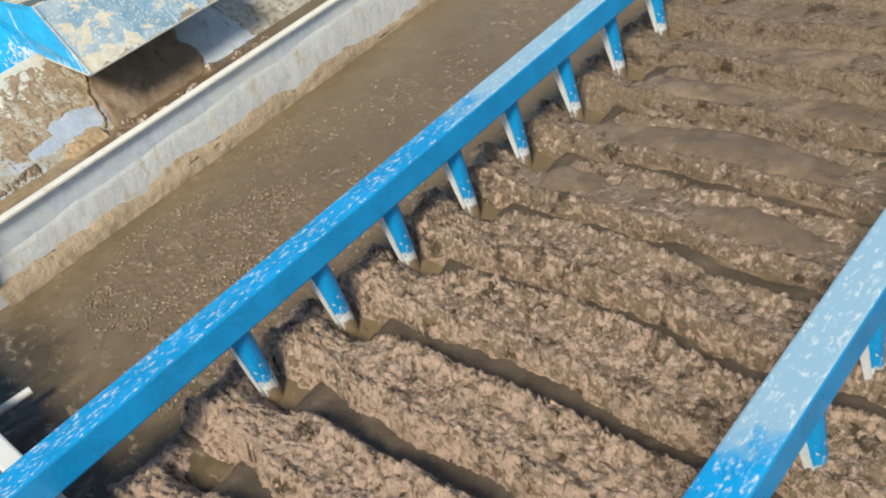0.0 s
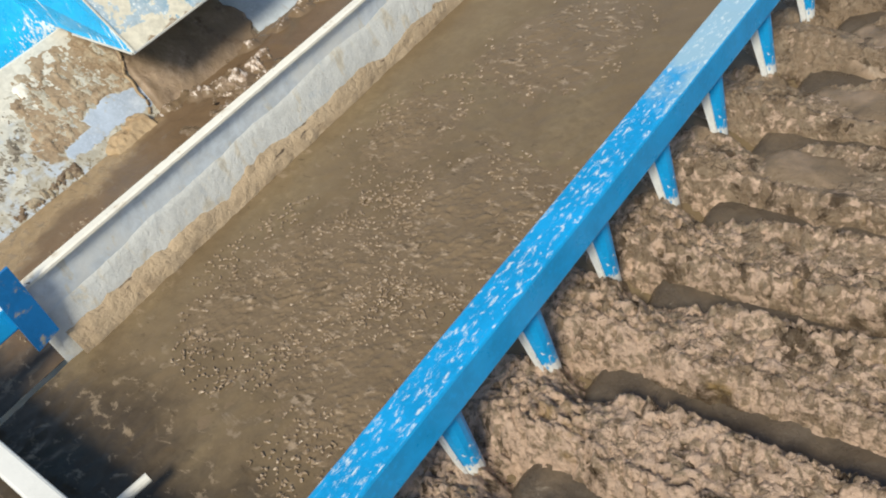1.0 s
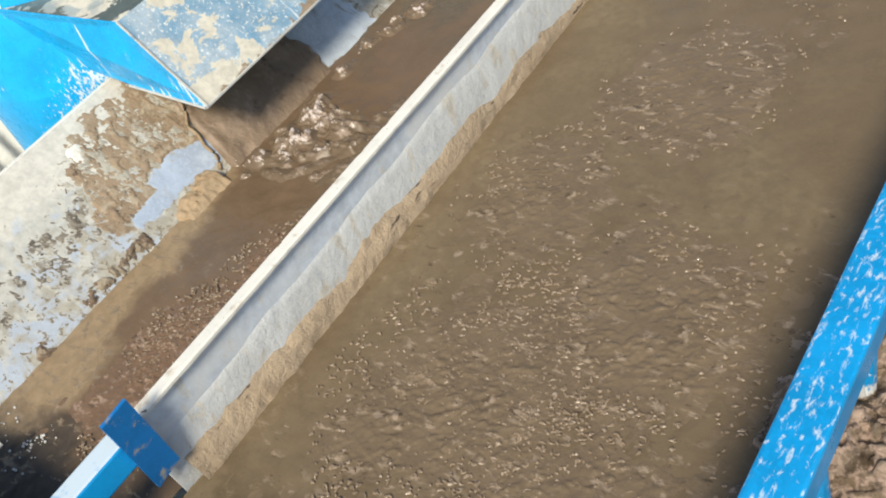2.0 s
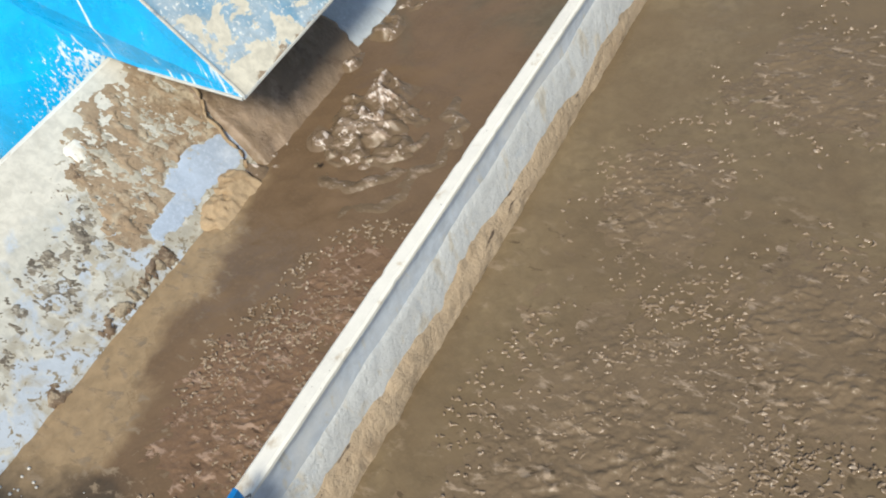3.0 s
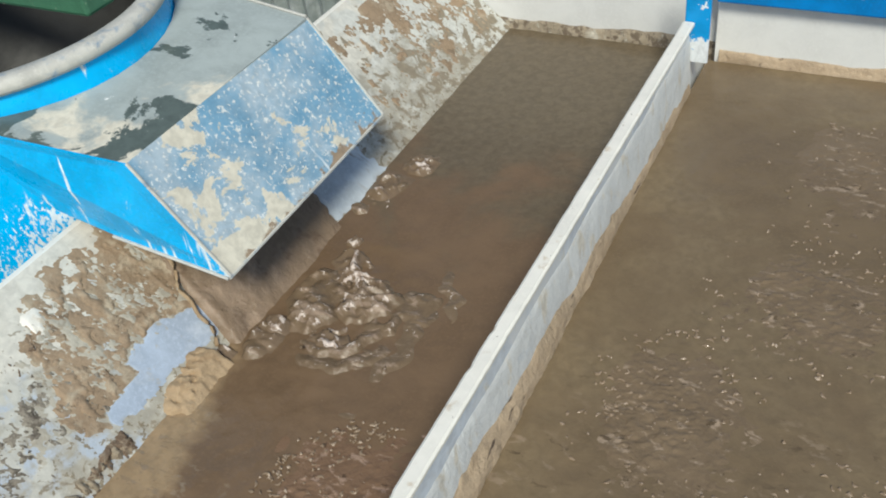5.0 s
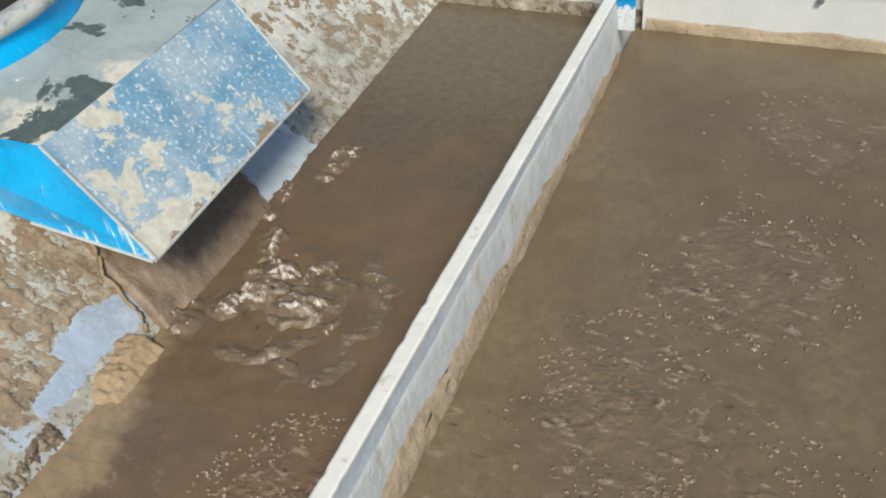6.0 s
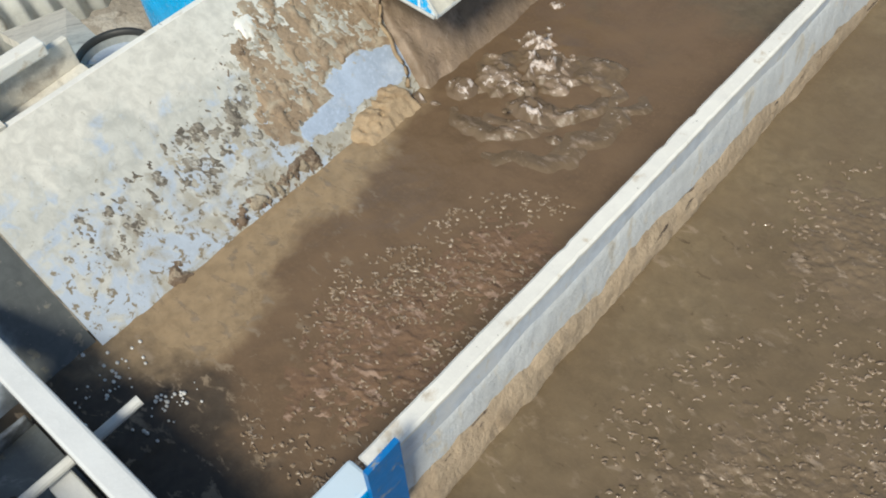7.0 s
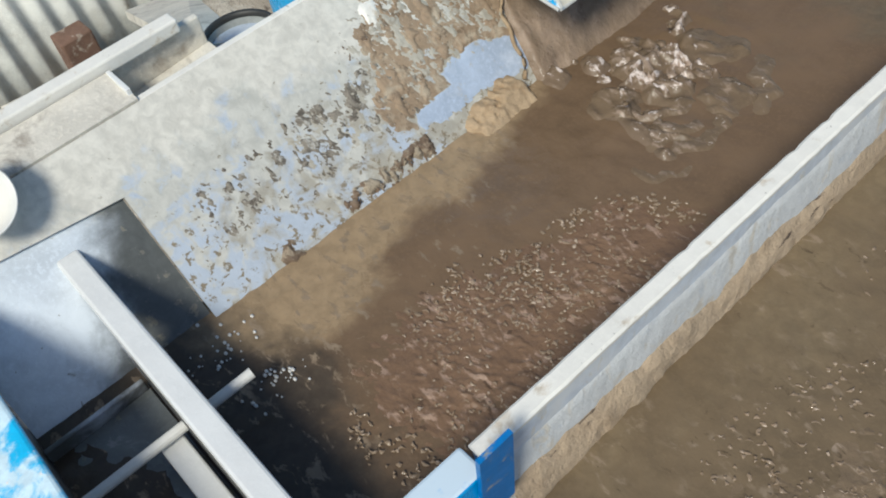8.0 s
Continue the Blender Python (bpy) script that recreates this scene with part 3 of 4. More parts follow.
def bare_hole(x, y):
    """The washed patch of bare paint beside the fall, with a tail towards the near end."""
    return np.maximum(oval(x, y, -1.214 + 0.12 * (y + 0.15), -0.140, 0.026, 0.075, 71, 0.5), oval(x, y, -1.203, -0.235, 0.016, 0.060, 72, 0.7))


def brown_zone(x, y):
    inside = np.maximum(oval(x, y, -1.290, -0.150, 0.085, 0.165, 73, 0.55), oval(x, y, -1.235, -0.270, 0.040, 0.080, 74, 0.8))
    return np.minimum(6 * inside, -9 * bare_hole(x, y) + 0.3)


crust("thin_mud", -0.42, -0.01, -1.375, -1.165, 51, 0.68, 0.0012, 60, 0.012, M_BROWN, "thin dried brown mud round a bare patch", brown_zone)
crust("mud_crust", -0.36, -0.02, -1.37, -1.20, 52, 0.52, 0.0042, 95, 0.03, M_BROWN, "", lambda x, y: np.minimum(brown_zone(x, y), 1))
crust("thin_mud", -0.34, -0.03, -1.36, -1.21, 53, 0.48, 0.0024, 55, 0.03, M_PALE)
crust("mud_crust", -0.66, -0.20, -1.33, -1.17, 31, 0.44, 0.0020, 130, 0.06, M_SPECK)
crust("mud_crust", -0.50, -0.24, -1.33, -1.18, 33, 0.48, 0.0028, 95, 0.06, M_SPECK)
crust("thin_mud", -0.50, -0.24, -1.31, -1.19, 34, 0.60, 0.0008, 70, 0.05, M_PALE)
crust("mud_crust", -0.675, -0.55, -1.30, -1.19, 32, 0.43, 0.0018, 120, 0.03, M_SPECK)
crust("wet_clots", -0.47, -0.285, -1.200, -1.155, 63, 0.56, 0.007, 95, 0.018, M_CLOT)
crust("mud_crust", -0.45, -0.29, -1.205, -1.155, 35, 0.50, 0.008, 80, 0.02)
crust("wet_clots", -0.585, -0.535, -1.195, -1.152, 64, 0.60, 0.005, 70, 0.015, M_CLOT)
crust("wet_clots", -0.37, -0.19, -1.345, -1.27, 65, 0.44, 0.006, 90, 0.03, M_CLOT)
crust("mud_crust", -0.31, -0.19, -1.35, -1.285, 36, 0.50, 0.009, 55, 0.02)
crust("paint_flake", -0.285, -0.225, -1.352, -1.308, 57, 0.60, 0.004, 34, 0.015, M_CAP)
crust("bare_paint", -0.31, -0.05, -1.26, -1.168, 47, 0.95, 0.0010, 30, 0.010, M_BARE, "washed white paint with a painted blue sky sheen", lambda x, y: 8 * bare_hole(x, y) + 0.6)
crust("mud_lump", -0.285, -0.118, -1.212, -1.125, 37, 0.98, 0.021, 26, 0.010, M_LUMP, "tan lump of mud at the waterline",
      lambda x, y: np.minimum(7 * (1.207 + x), np.minimum(9 * (-0.120 - y + 0.25 * (x + 1.18)) * 3, 1)) * 3 * np.clip(1.1 + (y + 0.13) / 0.15, 0, 1))
crust("mud_crust", 0.38, 0.95, -1.36, -1.165, 39, 0.40, 0.005, 60, 0.05, M_BROWN)
crust("thin_mud", 0.62, 0.96, -1.37, -1.165, 40, 0.50, 0.0016, 34, 0.04, M_BROWN)
crust("thin_mud", 0.34, 0.90, -1.37, -1.30, 41, 0.56, 0.0016, 40, 0.02, M_BROWN)


# ---- water and sand ----
def ripples(x, y, seed, size):
    a = fbm(x / size, y / size * 0.8, 3, seed, 0.55)
    return (1 - np.abs(2 * a - 1)) ** 2 - 0.5


wx, wy = span(-0.712, 1.40, -0.95, 0.925, 0.007)
calm = 0.35 + 0.65 * step(0.35, -0.25, wy)
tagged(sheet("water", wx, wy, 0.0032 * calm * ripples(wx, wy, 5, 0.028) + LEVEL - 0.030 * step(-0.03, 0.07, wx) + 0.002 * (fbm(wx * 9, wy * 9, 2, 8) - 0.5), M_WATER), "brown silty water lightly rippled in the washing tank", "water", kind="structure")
wx, wy = span(-1.20, -0.727, -0.95, 0.962, 0.006)
near_fall = np.exp(-(((wx + 1.02) / 0.10) ** 2 + ((wy - 0.03) / 0.16) ** 2))
channel_z = 0.002 * ripples(wx, wy, 15, 0.035) * (0.4 + 0.6 * step(0.3, -0.2, wy)) + 0.014 * near_fall * (fbm(wx * 26, wy * 26, 4, 17) - 0.45)
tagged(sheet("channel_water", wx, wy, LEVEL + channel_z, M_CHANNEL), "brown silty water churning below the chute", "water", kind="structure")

TINE_Y, TINE_STEP = -0.176, 0.153


def furrow(x, y):
    """Place across the raked rows: 0 in a furrow, half a step away on both sides."""
    warp = y + 0.050 * (fbm(x * 3.5, y * 5, 3, 43) - 0.5) + 0.012 * (fbm(x * 16, y * 16, 2, 46) - 0.5)
    u = (warp - TINE_Y - 0.028) / TINE_STEP
    return u - np.round(u)


def sand_height(x, y, seed, lumpy, rough):
    """Furrow behind each tine, a clotted crest beside it, and a smooth wet flat between."""
    u = furrow(x, y)
    behind = step(0.0, 0.06, x)
    dip = np.exp(-(((u + 0.01) / 0.18) ** 2)) * (0.35 + 0.65 * behind)
    crest = np.exp(-(((u + 0.21) / 0.10) ** 2)) + 0.6 * np.exp(-(((u - 0.21) / 0.07) ** 2))
    near = step(0.10, -0.18, y + 0.10 * (x - 0.3) + 0.16 * (fbm(x * 6, y * 6, 3, seed + 21) - 0.5))
    heap = np.exp(-(((x - 0.0) / 0.05) ** 2))
    lumps = (1 - np.abs(2 * fbm(x / 0.019, y / 0.014, 3, seed + 2, 0.66) - 1)) ** 1.4
    grit = fbm(x / 0.009, y / 0.009, 2, seed + 6)
    clots = fbm(x * 16, y * 16, 4, seed + 4)
    across = (y - TINE_Y - 0.004) / TINE_STEP
    hole = np.exp(-(((x - 0.028) / 0.060) ** 2)) * np.exp(-(((across - np.round(across)) / 0.19) ** 2))
    amount = (1 - 0.7 * hole) * np.clip(0.04 + 0.85 * crest + 0.72 * near + 0.5 * heap, 0, 1.2)
    z = -0.078 * hole + 0.034 + 0.004 * near + 0.006 * heap + 0.019 * crest - 0.068 * dip * (0.70 + 0.7 * fbm(x * 6, y * 6, 3, seed + 8))
    return z + amount * (1.30 * lumpy * (lumps - 0.42) + 0.018 * (clots - 0.5) + 1.5 * rough * (grit - 0.5))


mx, my = span(-0.34, 1.398, -0.93, 0.923, 0.0038)
rise = step(-0.14, 0.0, mx + 0.06 * (fbm(my * 8, mx * 8, 3, 42) - 0.5))
sand = thing("sand_bed", (0.5, 0.0, -0.03), "wet lumpy brown sand raked into parallel furrows", "sand", kind="structure")
sheet("bed", mx, my, -0.01 + rise * (0.01 + sand_height(mx, my, 43, 0.020, 0.006)), M_MUD, sand)
# smooth wet silt settled between the raked crests
sx, sy = span(0.03, 1.396, -0.22, 0.921, 0.006)
near = step(0.06, -0.16, sy + 0.10 * (sx - 0.3) + 0.16 * (fbm(sx * 6, sy * 6, 3, 64) - 0.5))
silt_z = 0.0365 + 0.030 * (fbm(sx * 9, sy * 13, 5, 66, 0.58) - 0.5) - 0.066 * np.exp(-(((furrow(sx, sy) + 0.01) / 0.17) ** 2)) - 0.06 * near - 0.05 * step(0.10, 0.03, sx)
sheet("silt", sx, sy, silt_z, M_SILT, sand, "smooth wet brown silt between the crests")
# wet mud standing in the furrows, its dark colour putting their shade in
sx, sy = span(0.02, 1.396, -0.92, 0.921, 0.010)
sheet("shade_slurry", sx, sy, 0.008 + 0.024 * (fbm(sx * 16, sy * 22, 4, 68, 0.6) - 0.5) - 0.04 * step(0.05, 0.02, sx), M_SHADE_SLURRY, sand, "wet mud in the furrows, dark to stand for their shade")
# the loose top of the sand creeps past the tines
mx, my = span(-0.20, 0.95, -0.60, 0.90, 0.0036)
rise = step(-0.17, -0.03, mx + 0.06 * (fbm(my * 8, mx * 8, 3, 44) - 0.5)) * step(0.95, 0.88, mx)
SAND_TOP = sheet("sand_layer", mx, my, -0.015 + rise * (0.016 + sand_height(mx, my, 143, 0.022, 0.007)), M_MUD)
tagged(SAND_TOP, "loose clotted layer of wet sand creeping past the tines", "sand", kind="stuff")

# ---- rake bars ----
def tine_mesh():
    """A tapering half pipe, open at the back."""
    bm = bmesh.new()
    rings = []
    for v in range(9):
        f = v / 8
        z, r = 0.002 - f * 0.185, 0.017 * (1 - 0.25 * f)
        lean = 0.006 * f
        ring = []
        for k in range(9):
            a = radians(-100 + 200 * k / 8)
            ring.append((r * math.cos(a) + lean, r * math.sin(a), z))
        for k in range(8, -1, -1):
            a = radians(-100 + 200 * k / 8)
            ring.append(((r - 0.004) * math.cos(a) + lean, (r - 0.004) * math.sin(a), z))
        rings.append([bm.verts.new(p) for p in ring])
    for a, b in zip(rings, rings[1:]):
        for k in range(18):
            bm.faces.new((a[k], a[(k + 1) % 18], b[(k + 1) % 18], b[k]))
    bm.faces.new(rings[0])
    bm.faces.new(rings[-1][::-1])
    bmesh.ops.recalc_face_normals(bm, faces=bm.faces[:])
    me = bpy.data.meshes.new("tine")
    bm.to_mesh(me)
    bm.free()
    me.materials.append(M_TINE)
    return me


def fin_mesh():
    bm = slab([(-0.013, -0.0200, 0.0), (0.002, -0.0205, 0.0), (0.012, -0.0165, -0.11), (0.008, -0.0160, -0.135)], (0, -1, 0), 0.003)
    me = bpy.data.meshes.new("fin")
    bm.to_mesh(me)
    bm.free()
    me.materials.append(M_FIN)
    return me


TINE, FIN = tine_mesh(), fin_mesh()


def rake_bar(x, first, last, label):
    bar = thing("rake_bar", (x, 0.0, 0.14), label, "rake bar", "rake bars over the sand bed")
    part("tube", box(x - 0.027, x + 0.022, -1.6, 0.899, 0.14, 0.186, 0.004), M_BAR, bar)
    for k in range(first, last + 1):
        tine = new("tine", TINE)
        tine.parent, tine.location = bar, (-0.004, TINE_Y + k * TINE_STEP + (0.0 if x < 0.3 else 0.072), 0)
        tine.rotation_euler = (radians(1.2 * math.sin(5 * k)), radians(1.0 * math.cos(3 * k)), radians(4 * math.sin(7 * k)))
        fin = new("fin", FIN)
        fin.parent = tine
    return bar


rake_bar(-0.002, -2, 6, "blue square steel bar with scaled top, painted pale sheen and welded tines")
rake_bar(0.690, -2, 6, "blue steel bar with painted pale sheen on top and tines in the sand")

# ---- near end: cross beam, pipe ----
beam = thing("cross_beam", (-0.5, -0.79, 0.09), "white-painted square steel beam crossing the tank's near end", "beam")
# plate added below the beam to stop light and widen its shadow
part("light_stop", box(-1.16, 0.9, -0.805, -0.797, -0.10, 0.0845, 0.001), M_GREYBLUE, beam, "added plate under the beam that shuts out light")
part("tube", box(-1.30, 0.9, -0.804, -0.773, 0.088, 0.122, 0.004), M_WHITE, beam)
pipe = thing("pipe", (-1.027, -0.82, 0.05), "thin white plastic pipe over the channel's end", "pipe")
part("tube", tube_path([(-1.021, -0.712, 0.066), (-1.026, -0.80, 0.058), (-1.026, -0.92, 0.058), (-1.026, -0.955, 0.058)], 0.0068), M_PLASTIC, pipe)
stub = thing("pipe", (-0.36, -0.76, 0.04), "short white plastic pipe end under the cross beam", "pipe")
part("tube", tube_path([(-0.357, -0.695, 0.05), (-0.372, -0.80, 0.05), (-0.38, -0.95, 0.05)], 0.007), M_PLASTIC, stub)
lower = thing("lower_flange", (-0.95, -0.82, 0.0), "pale grey steel flange under the white cross beam", "flange")
part("plate", box(-1.03, -0.745, -0.842, -0.812, 0.016, 0.045, 0.003), M_WHITE, lower)
ridge_plate = thing("partition", (-1.135, -0.88, 0.0), "low steel partition beside the pipe", "partition")
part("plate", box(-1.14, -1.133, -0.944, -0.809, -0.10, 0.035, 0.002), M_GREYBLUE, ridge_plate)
box_floor = thing("end_box_floor", (-1.06, -0.88, 0.0), "dark mottled steel floor of the end box", "steel plate")
part("plate", slab([(-1.132, -0.944, 0.012), (-0.75, -0.944, 0.004), (-0.75, -0.808, 0.010), (-1.132, -0.808, 0.018)], (0, 0, 1), 0.004), M_DARKFLOOR, box_floor)
outer = thing("outer_casing", (-1.1, -1.1, 0.0), "bright blue scaled steel casing outside the tank end", "casing")
part("plate", box(-1.55, -0.76, -1.30, -0.931, 0.157, 0.170, 0.004), M_CASING, outer)

# ---- drum with discharge chute ----
DRUM = (-1.655, 0.09)
drum = thing("drum", (DRUM[0], DRUM[1], GROUND_Z), "blue open steel drum with a pale scaled rim and chute", "drum")
part("shell", lathe([(0.310, GROUND_Z), (0.312, 0.0), (0.306, 0.20), (0.286, 0.33), (0.271, 0.40), (0.262, 0.40), (0.262, GROUND_Z + 0.02)], (*DRUM, 0), 96), M_DRUM, drum, smooth=False)
part("rim", lathe([(0.250, 0.399), (0.280, 0.399), (0.285, 0.405), (0.285, 0.414), (0.279, 0.421), (0.254, 0.421), (0.248, 0.412), (0.250, 0.399)], (*DRUM, 0), 96), M_RIM, drum, "pale scaled rolled rim", True)
part("lining", lathe([(0.0, 0.12), (0.261, 0.12), (0.261, 0.398)], (*DRUM, 0), 96), M_DARK, drum, "dark inside", True)
part("cross_bar", box(-1.95, -1.44, 0.10, 0.16, 0.424, 0.46, 0.006), M_GREEN, drum, "green scaled bar across the drum's mouth")
HY0, HY1 = -0.095, 0.335
def top_z(x):
    """The chute's top plate climbs towards the drum."""
    return 0.338 + 0.150 * (-1.225 - x)


arc_back = []
for k in range(15):
    a = radians(63 - 121 * k / 14)
    x, y = DRUM[0] + 0.281 * math.cos(a), DRUM[1] + 0.281 * math.sin(a)
    arc_back.append((x, min(y, HY1), top_z(x)))
part("chute_top", slab([(-1.225, HY0, 0.338), (-1.228, HY1, 0.334)] + arc_back, (0, 0, 1), 0.004), M_HOODTOP, drum, "pale scaled top plate with a dark puddle")
part("chute_front", slab([(-1.105, HY0, 0.176), (-1.115, HY1, 0.170), (-1.229, HY1, 0.331), (-1.224, HY0, 0.339)], (1, 0, 0.7), 0.004), M_HOOD, drum, "dull blue front plate with cream mud patches")
x_back = arc_back[-1][0]
part("chute_side", slab([(-1.105, HY0 - 0.004, 0.176), (-1.224, HY0 - 0.004, 0.339), (x_back, arc_back[-1][1] - 0.002, top_z(x_back) + 0.001), (-1.46, HY0 - 0.034, 0.300), (-1.39, HY0 - 0.022, 0.235), (-1.30, HY0 - 0.012, 0.205)], (0, -1, 0), 0.004), M_CHUTE, drum, "bright blue chute side")
part("chute_side", slab([(-1.115, HY1 + 0.004, 0.170), (-1.229, HY1 + 0.004, 0.331), (-1.50, HY1 + 0.004, 0.374), (-1.44, HY1 + 0.004, 0.205), (-1.34, HY1 + 0.004, 0.205)], (0, 1, 0), 0.004), M_CHUTE, drum)

for a, b in (((-1.1045, HY0 - 0.001, 0.1765), (-1.2235, HY0 - 0.001, 0.3395)), ((-1.104, HY0 - 0.004, 0.175), (-1.114, HY1, 0.169)), ((-1.105, HY0 - 0.006, 0.175), (-1.30, HY0 - 0.014, 0.204)), ((-1.1145, HY1 + 0.003, 0.1705), (-1.2295, HY1 + 0.003, 0.3325)), ((-1.2295, HY1 + 0.003, 0.3355), (-1.50, HY1 + 0.003, 0.379))):
    part("worn_edge", tube_path([a, b], 0.0026, 6), M_RIM, drum, "pale scaled plate edge")

# ---- behind the bank ----
trough = thing("side_trough", (-1.47, -0.6, 0.0), "pale grey concrete-dusted trough with a white rail", "trough")
part("rail", box(-1.482, -1.456, -1.2, -0.485, 0.205, 0.226, 0.003), M_CAP, trough, "cream-white rail")
part("back_wall", box(-1.482, -1.470, -1.2, -0.45, 0.02, 0.204, 0.002), M_CONC, trough)
part("cover", slab([(-1.382, -1.2, 0.203), (-1.382, -0.60, 0.203), (-1.452, -0.60, 0.212), (-1.452, -1.2, 0.212)], (0, 0, 1), 0.004), M_CONC, trough)
part("floor", slab([(-1.396, -0.599, 0.150), (-1.396, -0.45, 0.160), (-1.469, -0.45, 0.160), (-1.469, -0.599, 0.150)], (0, 0, 1), 0.006), M_CONC, trough, "dusty trough floor")
part("cross_lip", box(-1.452, -1.394, -0.606, -0.5995, 0.09, 0.214, 0.001), M_WHITE, trough)
# a tub, given a made-up long wall so that it stands on the ground
tub = thing("standing_tub", (-1.488, -0.392, GROUND_Z), "open grey tub behind the bank, its wall added down to the ground", "pipe")
part("wall", lathe([(0.055, GROUND_Z + 0.03), (0.060, GROUND_Z + 0.03), (0.060, 0.120), (0.055, 0.120), (0.055, GROUND_Z + 0.03)], (-1.488, -0.392, 0), 48), M_ZINC, tub, smooth=False)
part("rim", lathe([(0.0545, 0.121), (0.0625, 0.119), (0.0635, 0.126), (0.0600, 0.131), (0.0550, 0.129), (0.0545, 0.121)], (-1.488, -0.392, 0), 48), M_DARK, tub, "dark rubber rim", True)
part("bottom", lathe([(0.0, 0.108), (0.0548, 0.108), (0.0548, 0.098), (0.0, 0.098)], (-1.488, -0.392, 0), 32), M_BARE, tub)
cup = thing("plastic_bowl", (-1.372, -0.836, bank_z(-1.372)), "white plastic bowl lying tilted on the sloping bank", "bowl")
bowl = lathe([(0.0, 0.0), (0.030, 0.0), (0.034, 0.005), (0.047, 0.046), (0.050, 0.049), (0.046, 0.048), (0.032, 0.008), (0.0, 0.005)], (0, 0, 0), 40)
bowl.transform(pose(-1.372, -0.836, bank_z(-1.372) + 0.001, 0, 41, 0))
part("bowl", bowl, M_PLASTIC, cup, smooth=True)

# corrugated sheet behind
def corrugated():
    u, v = np.meshgrid(np.linspace(0, 3.0, 760), np.linspace(0, 1, 6), indexing="ij")
    wave = 0.010 * np.sin(2 * np.pi * u / 0.076)
    return -2.90 - 0.45 * v + wave, -1.75 + u, GROUND_Z + 0.03 + 1.15 * v + 0.3 * wave
cu = corrugated()
zinc = tagged(sheet("corrugated_sheet", *cu, M_PALEZINC), "grey weathered corrugated zinc sheet leaning upright on dirt", "metal sheet")
sol = zinc.modifiers.new("thick", "SOLIDIFY")
sol.thickness = 0.002
brick = thing("brick", (-2.82, -0.35, GROUND_Z), "broken brown clay brick standing in the dirt", "brick")
part("body", box(-2.86, -2.78, -0.40, -0.30, GROUND_Z, GROUND_Z + 0.22, 0.006), M_BRICK, brick)
rubble = thing("rubble", (-2.6, -0.6, GROUND_Z), "pale broken concrete rubble on dirt", "rubble", kind="stuff")
bm = bmesh.new()
rng = random.Random(5)
for k in range(60):
    s = rng.uniform(0.015, 0.06)
    c = Vector((rng.uniform(-2.85, -2.35), rng.uniform(-0.85, -0.42), GROUND_Z + 0.06 + s * 0.3))
    made = bmesh.ops.create_icosphere(bm, subdivisions=1, radius=s)["verts"]
    for w in made:
        w.co = c + Vector((w.co.x * rng.uniform(0.7, 1.3), w.co.y * rng.uniform(0.7, 1.3), w.co.z * rng.uniform(0.5, 1.1)))
part("pieces", bm, M_CONC, rubble)
board = thing("board", (-1.75, -0.35, -0.2), "pale dusty board leaning beside the trough", "board")
part("plank", slab([(-1.52, -0.455, 0.125), (-1.52, -0.375, 0.095), (-2.40, -0.12, -0.33), (-2.40, -0.29, -0.30)], (0.3, 0, 1), 0.03), M_CONC, board)
post = thing("post", (-1.9, 0.62, GROUND_Z), "grey striped zinc wall behind the drum", "wall panel")
u, v = np.meshgrid(np.linspace(0, 2.4, 500), np.linspace(0, 1.3, 4), indexing="ij")
sheet("panel", -3.2 + u, 1.75 + 0.012 * np.sin(2 * np.pi * u / 0.076), GROUND_Z + v, M_DARKZINC, post)

# ---- running and splashing water ----
fall = thing("water_fall", (-1.24, 0.1, 0.1), "sheet of brown water running down the bank below the chute", "running water")
fu, fv = np.meshgrid(np.linspace(0, 1, 60), np.linspace(0, 1, 110), indexing="ij")
fy = -0.06 + (0.285 + 0.07 * (fbm(fu * 5, 0 * fu, 3, 63) - 0.5)) * fv - 0.05 * fu * (1 - fv)
fx = -1.335 + 0.21 * fu
flow = fbm(fv * 8 + 1.5 * fbm(fu * 4, fv * 4, 2, 62), fu * 3.5, 4, 61)
lift = 0.005 + 0.011 * flow * step(0, 0.25, np.minimum(fv, 1 - fv) * 4) - 0.012 * (1 - step(0, 0.06, np.minimum(fv, 1 - fv)))
sheet("sheet", fx + lift * 0.65, fy, bank_z(fx) + lift * 0.75, M_SHEET, fall)

rim_line = thing("mud_ridge", (-1.24, -0.08, 0.08), "thin tan ridge of mud along the running water's edge", "mud")
edge_path = []
for k in range(25):
    u = k / 24
    x = -1.325 + 0.150 * u
    edge_path.append((x + 0.006 + 0.004 * math.sin(5 * u), -0.040 - 0.070 * u + 0.006 * math.sin(9 * u) + 0.003 * math.sin(23 * u), bank_z(x) + 0.008 - 0.006 * u * u))
part("ridge", tube_path(edge_path, 0.0032, 8), M_LUMP, rim_line, smooth=True)

STRANDS = []
for k, (sy, w) in enumerate(((0.03, 0.014), (0.085, 0.009), (0.14, 0.016), (0.20, 0.011))):
    su, sv = np.meshgrid(np.linspace(0, 1, 36), np.linspace(-1, 1, 10), indexing="ij")
    width = w * (0.5 + 0.9 * fbm(su * 4, 0 * su, 3, 90 + k))
    height = 0.0020 * (1 - sv**2) * np.sin(np.pi * np.clip(su, 0.02, 0.98)) ** 0.5 * (0.6 + 0.8 * fbm(su * 6, sv, 3, 95 + k)) - 0.003
    sx = -1.325 + 0.19 * su
    ob = sheet("strand", sx + 0.65 * (height + 0.010), sy + sv * width - 0.05 * su * (0.25 - sy) + 0.008 * (fbm(su * 3, 0 * su, 2, 99 + k) - 0.5), bank_z(sx) + 0.75 * (height + 0.010), M_SHEET, fall)
    STRANDS.append((ob, k))

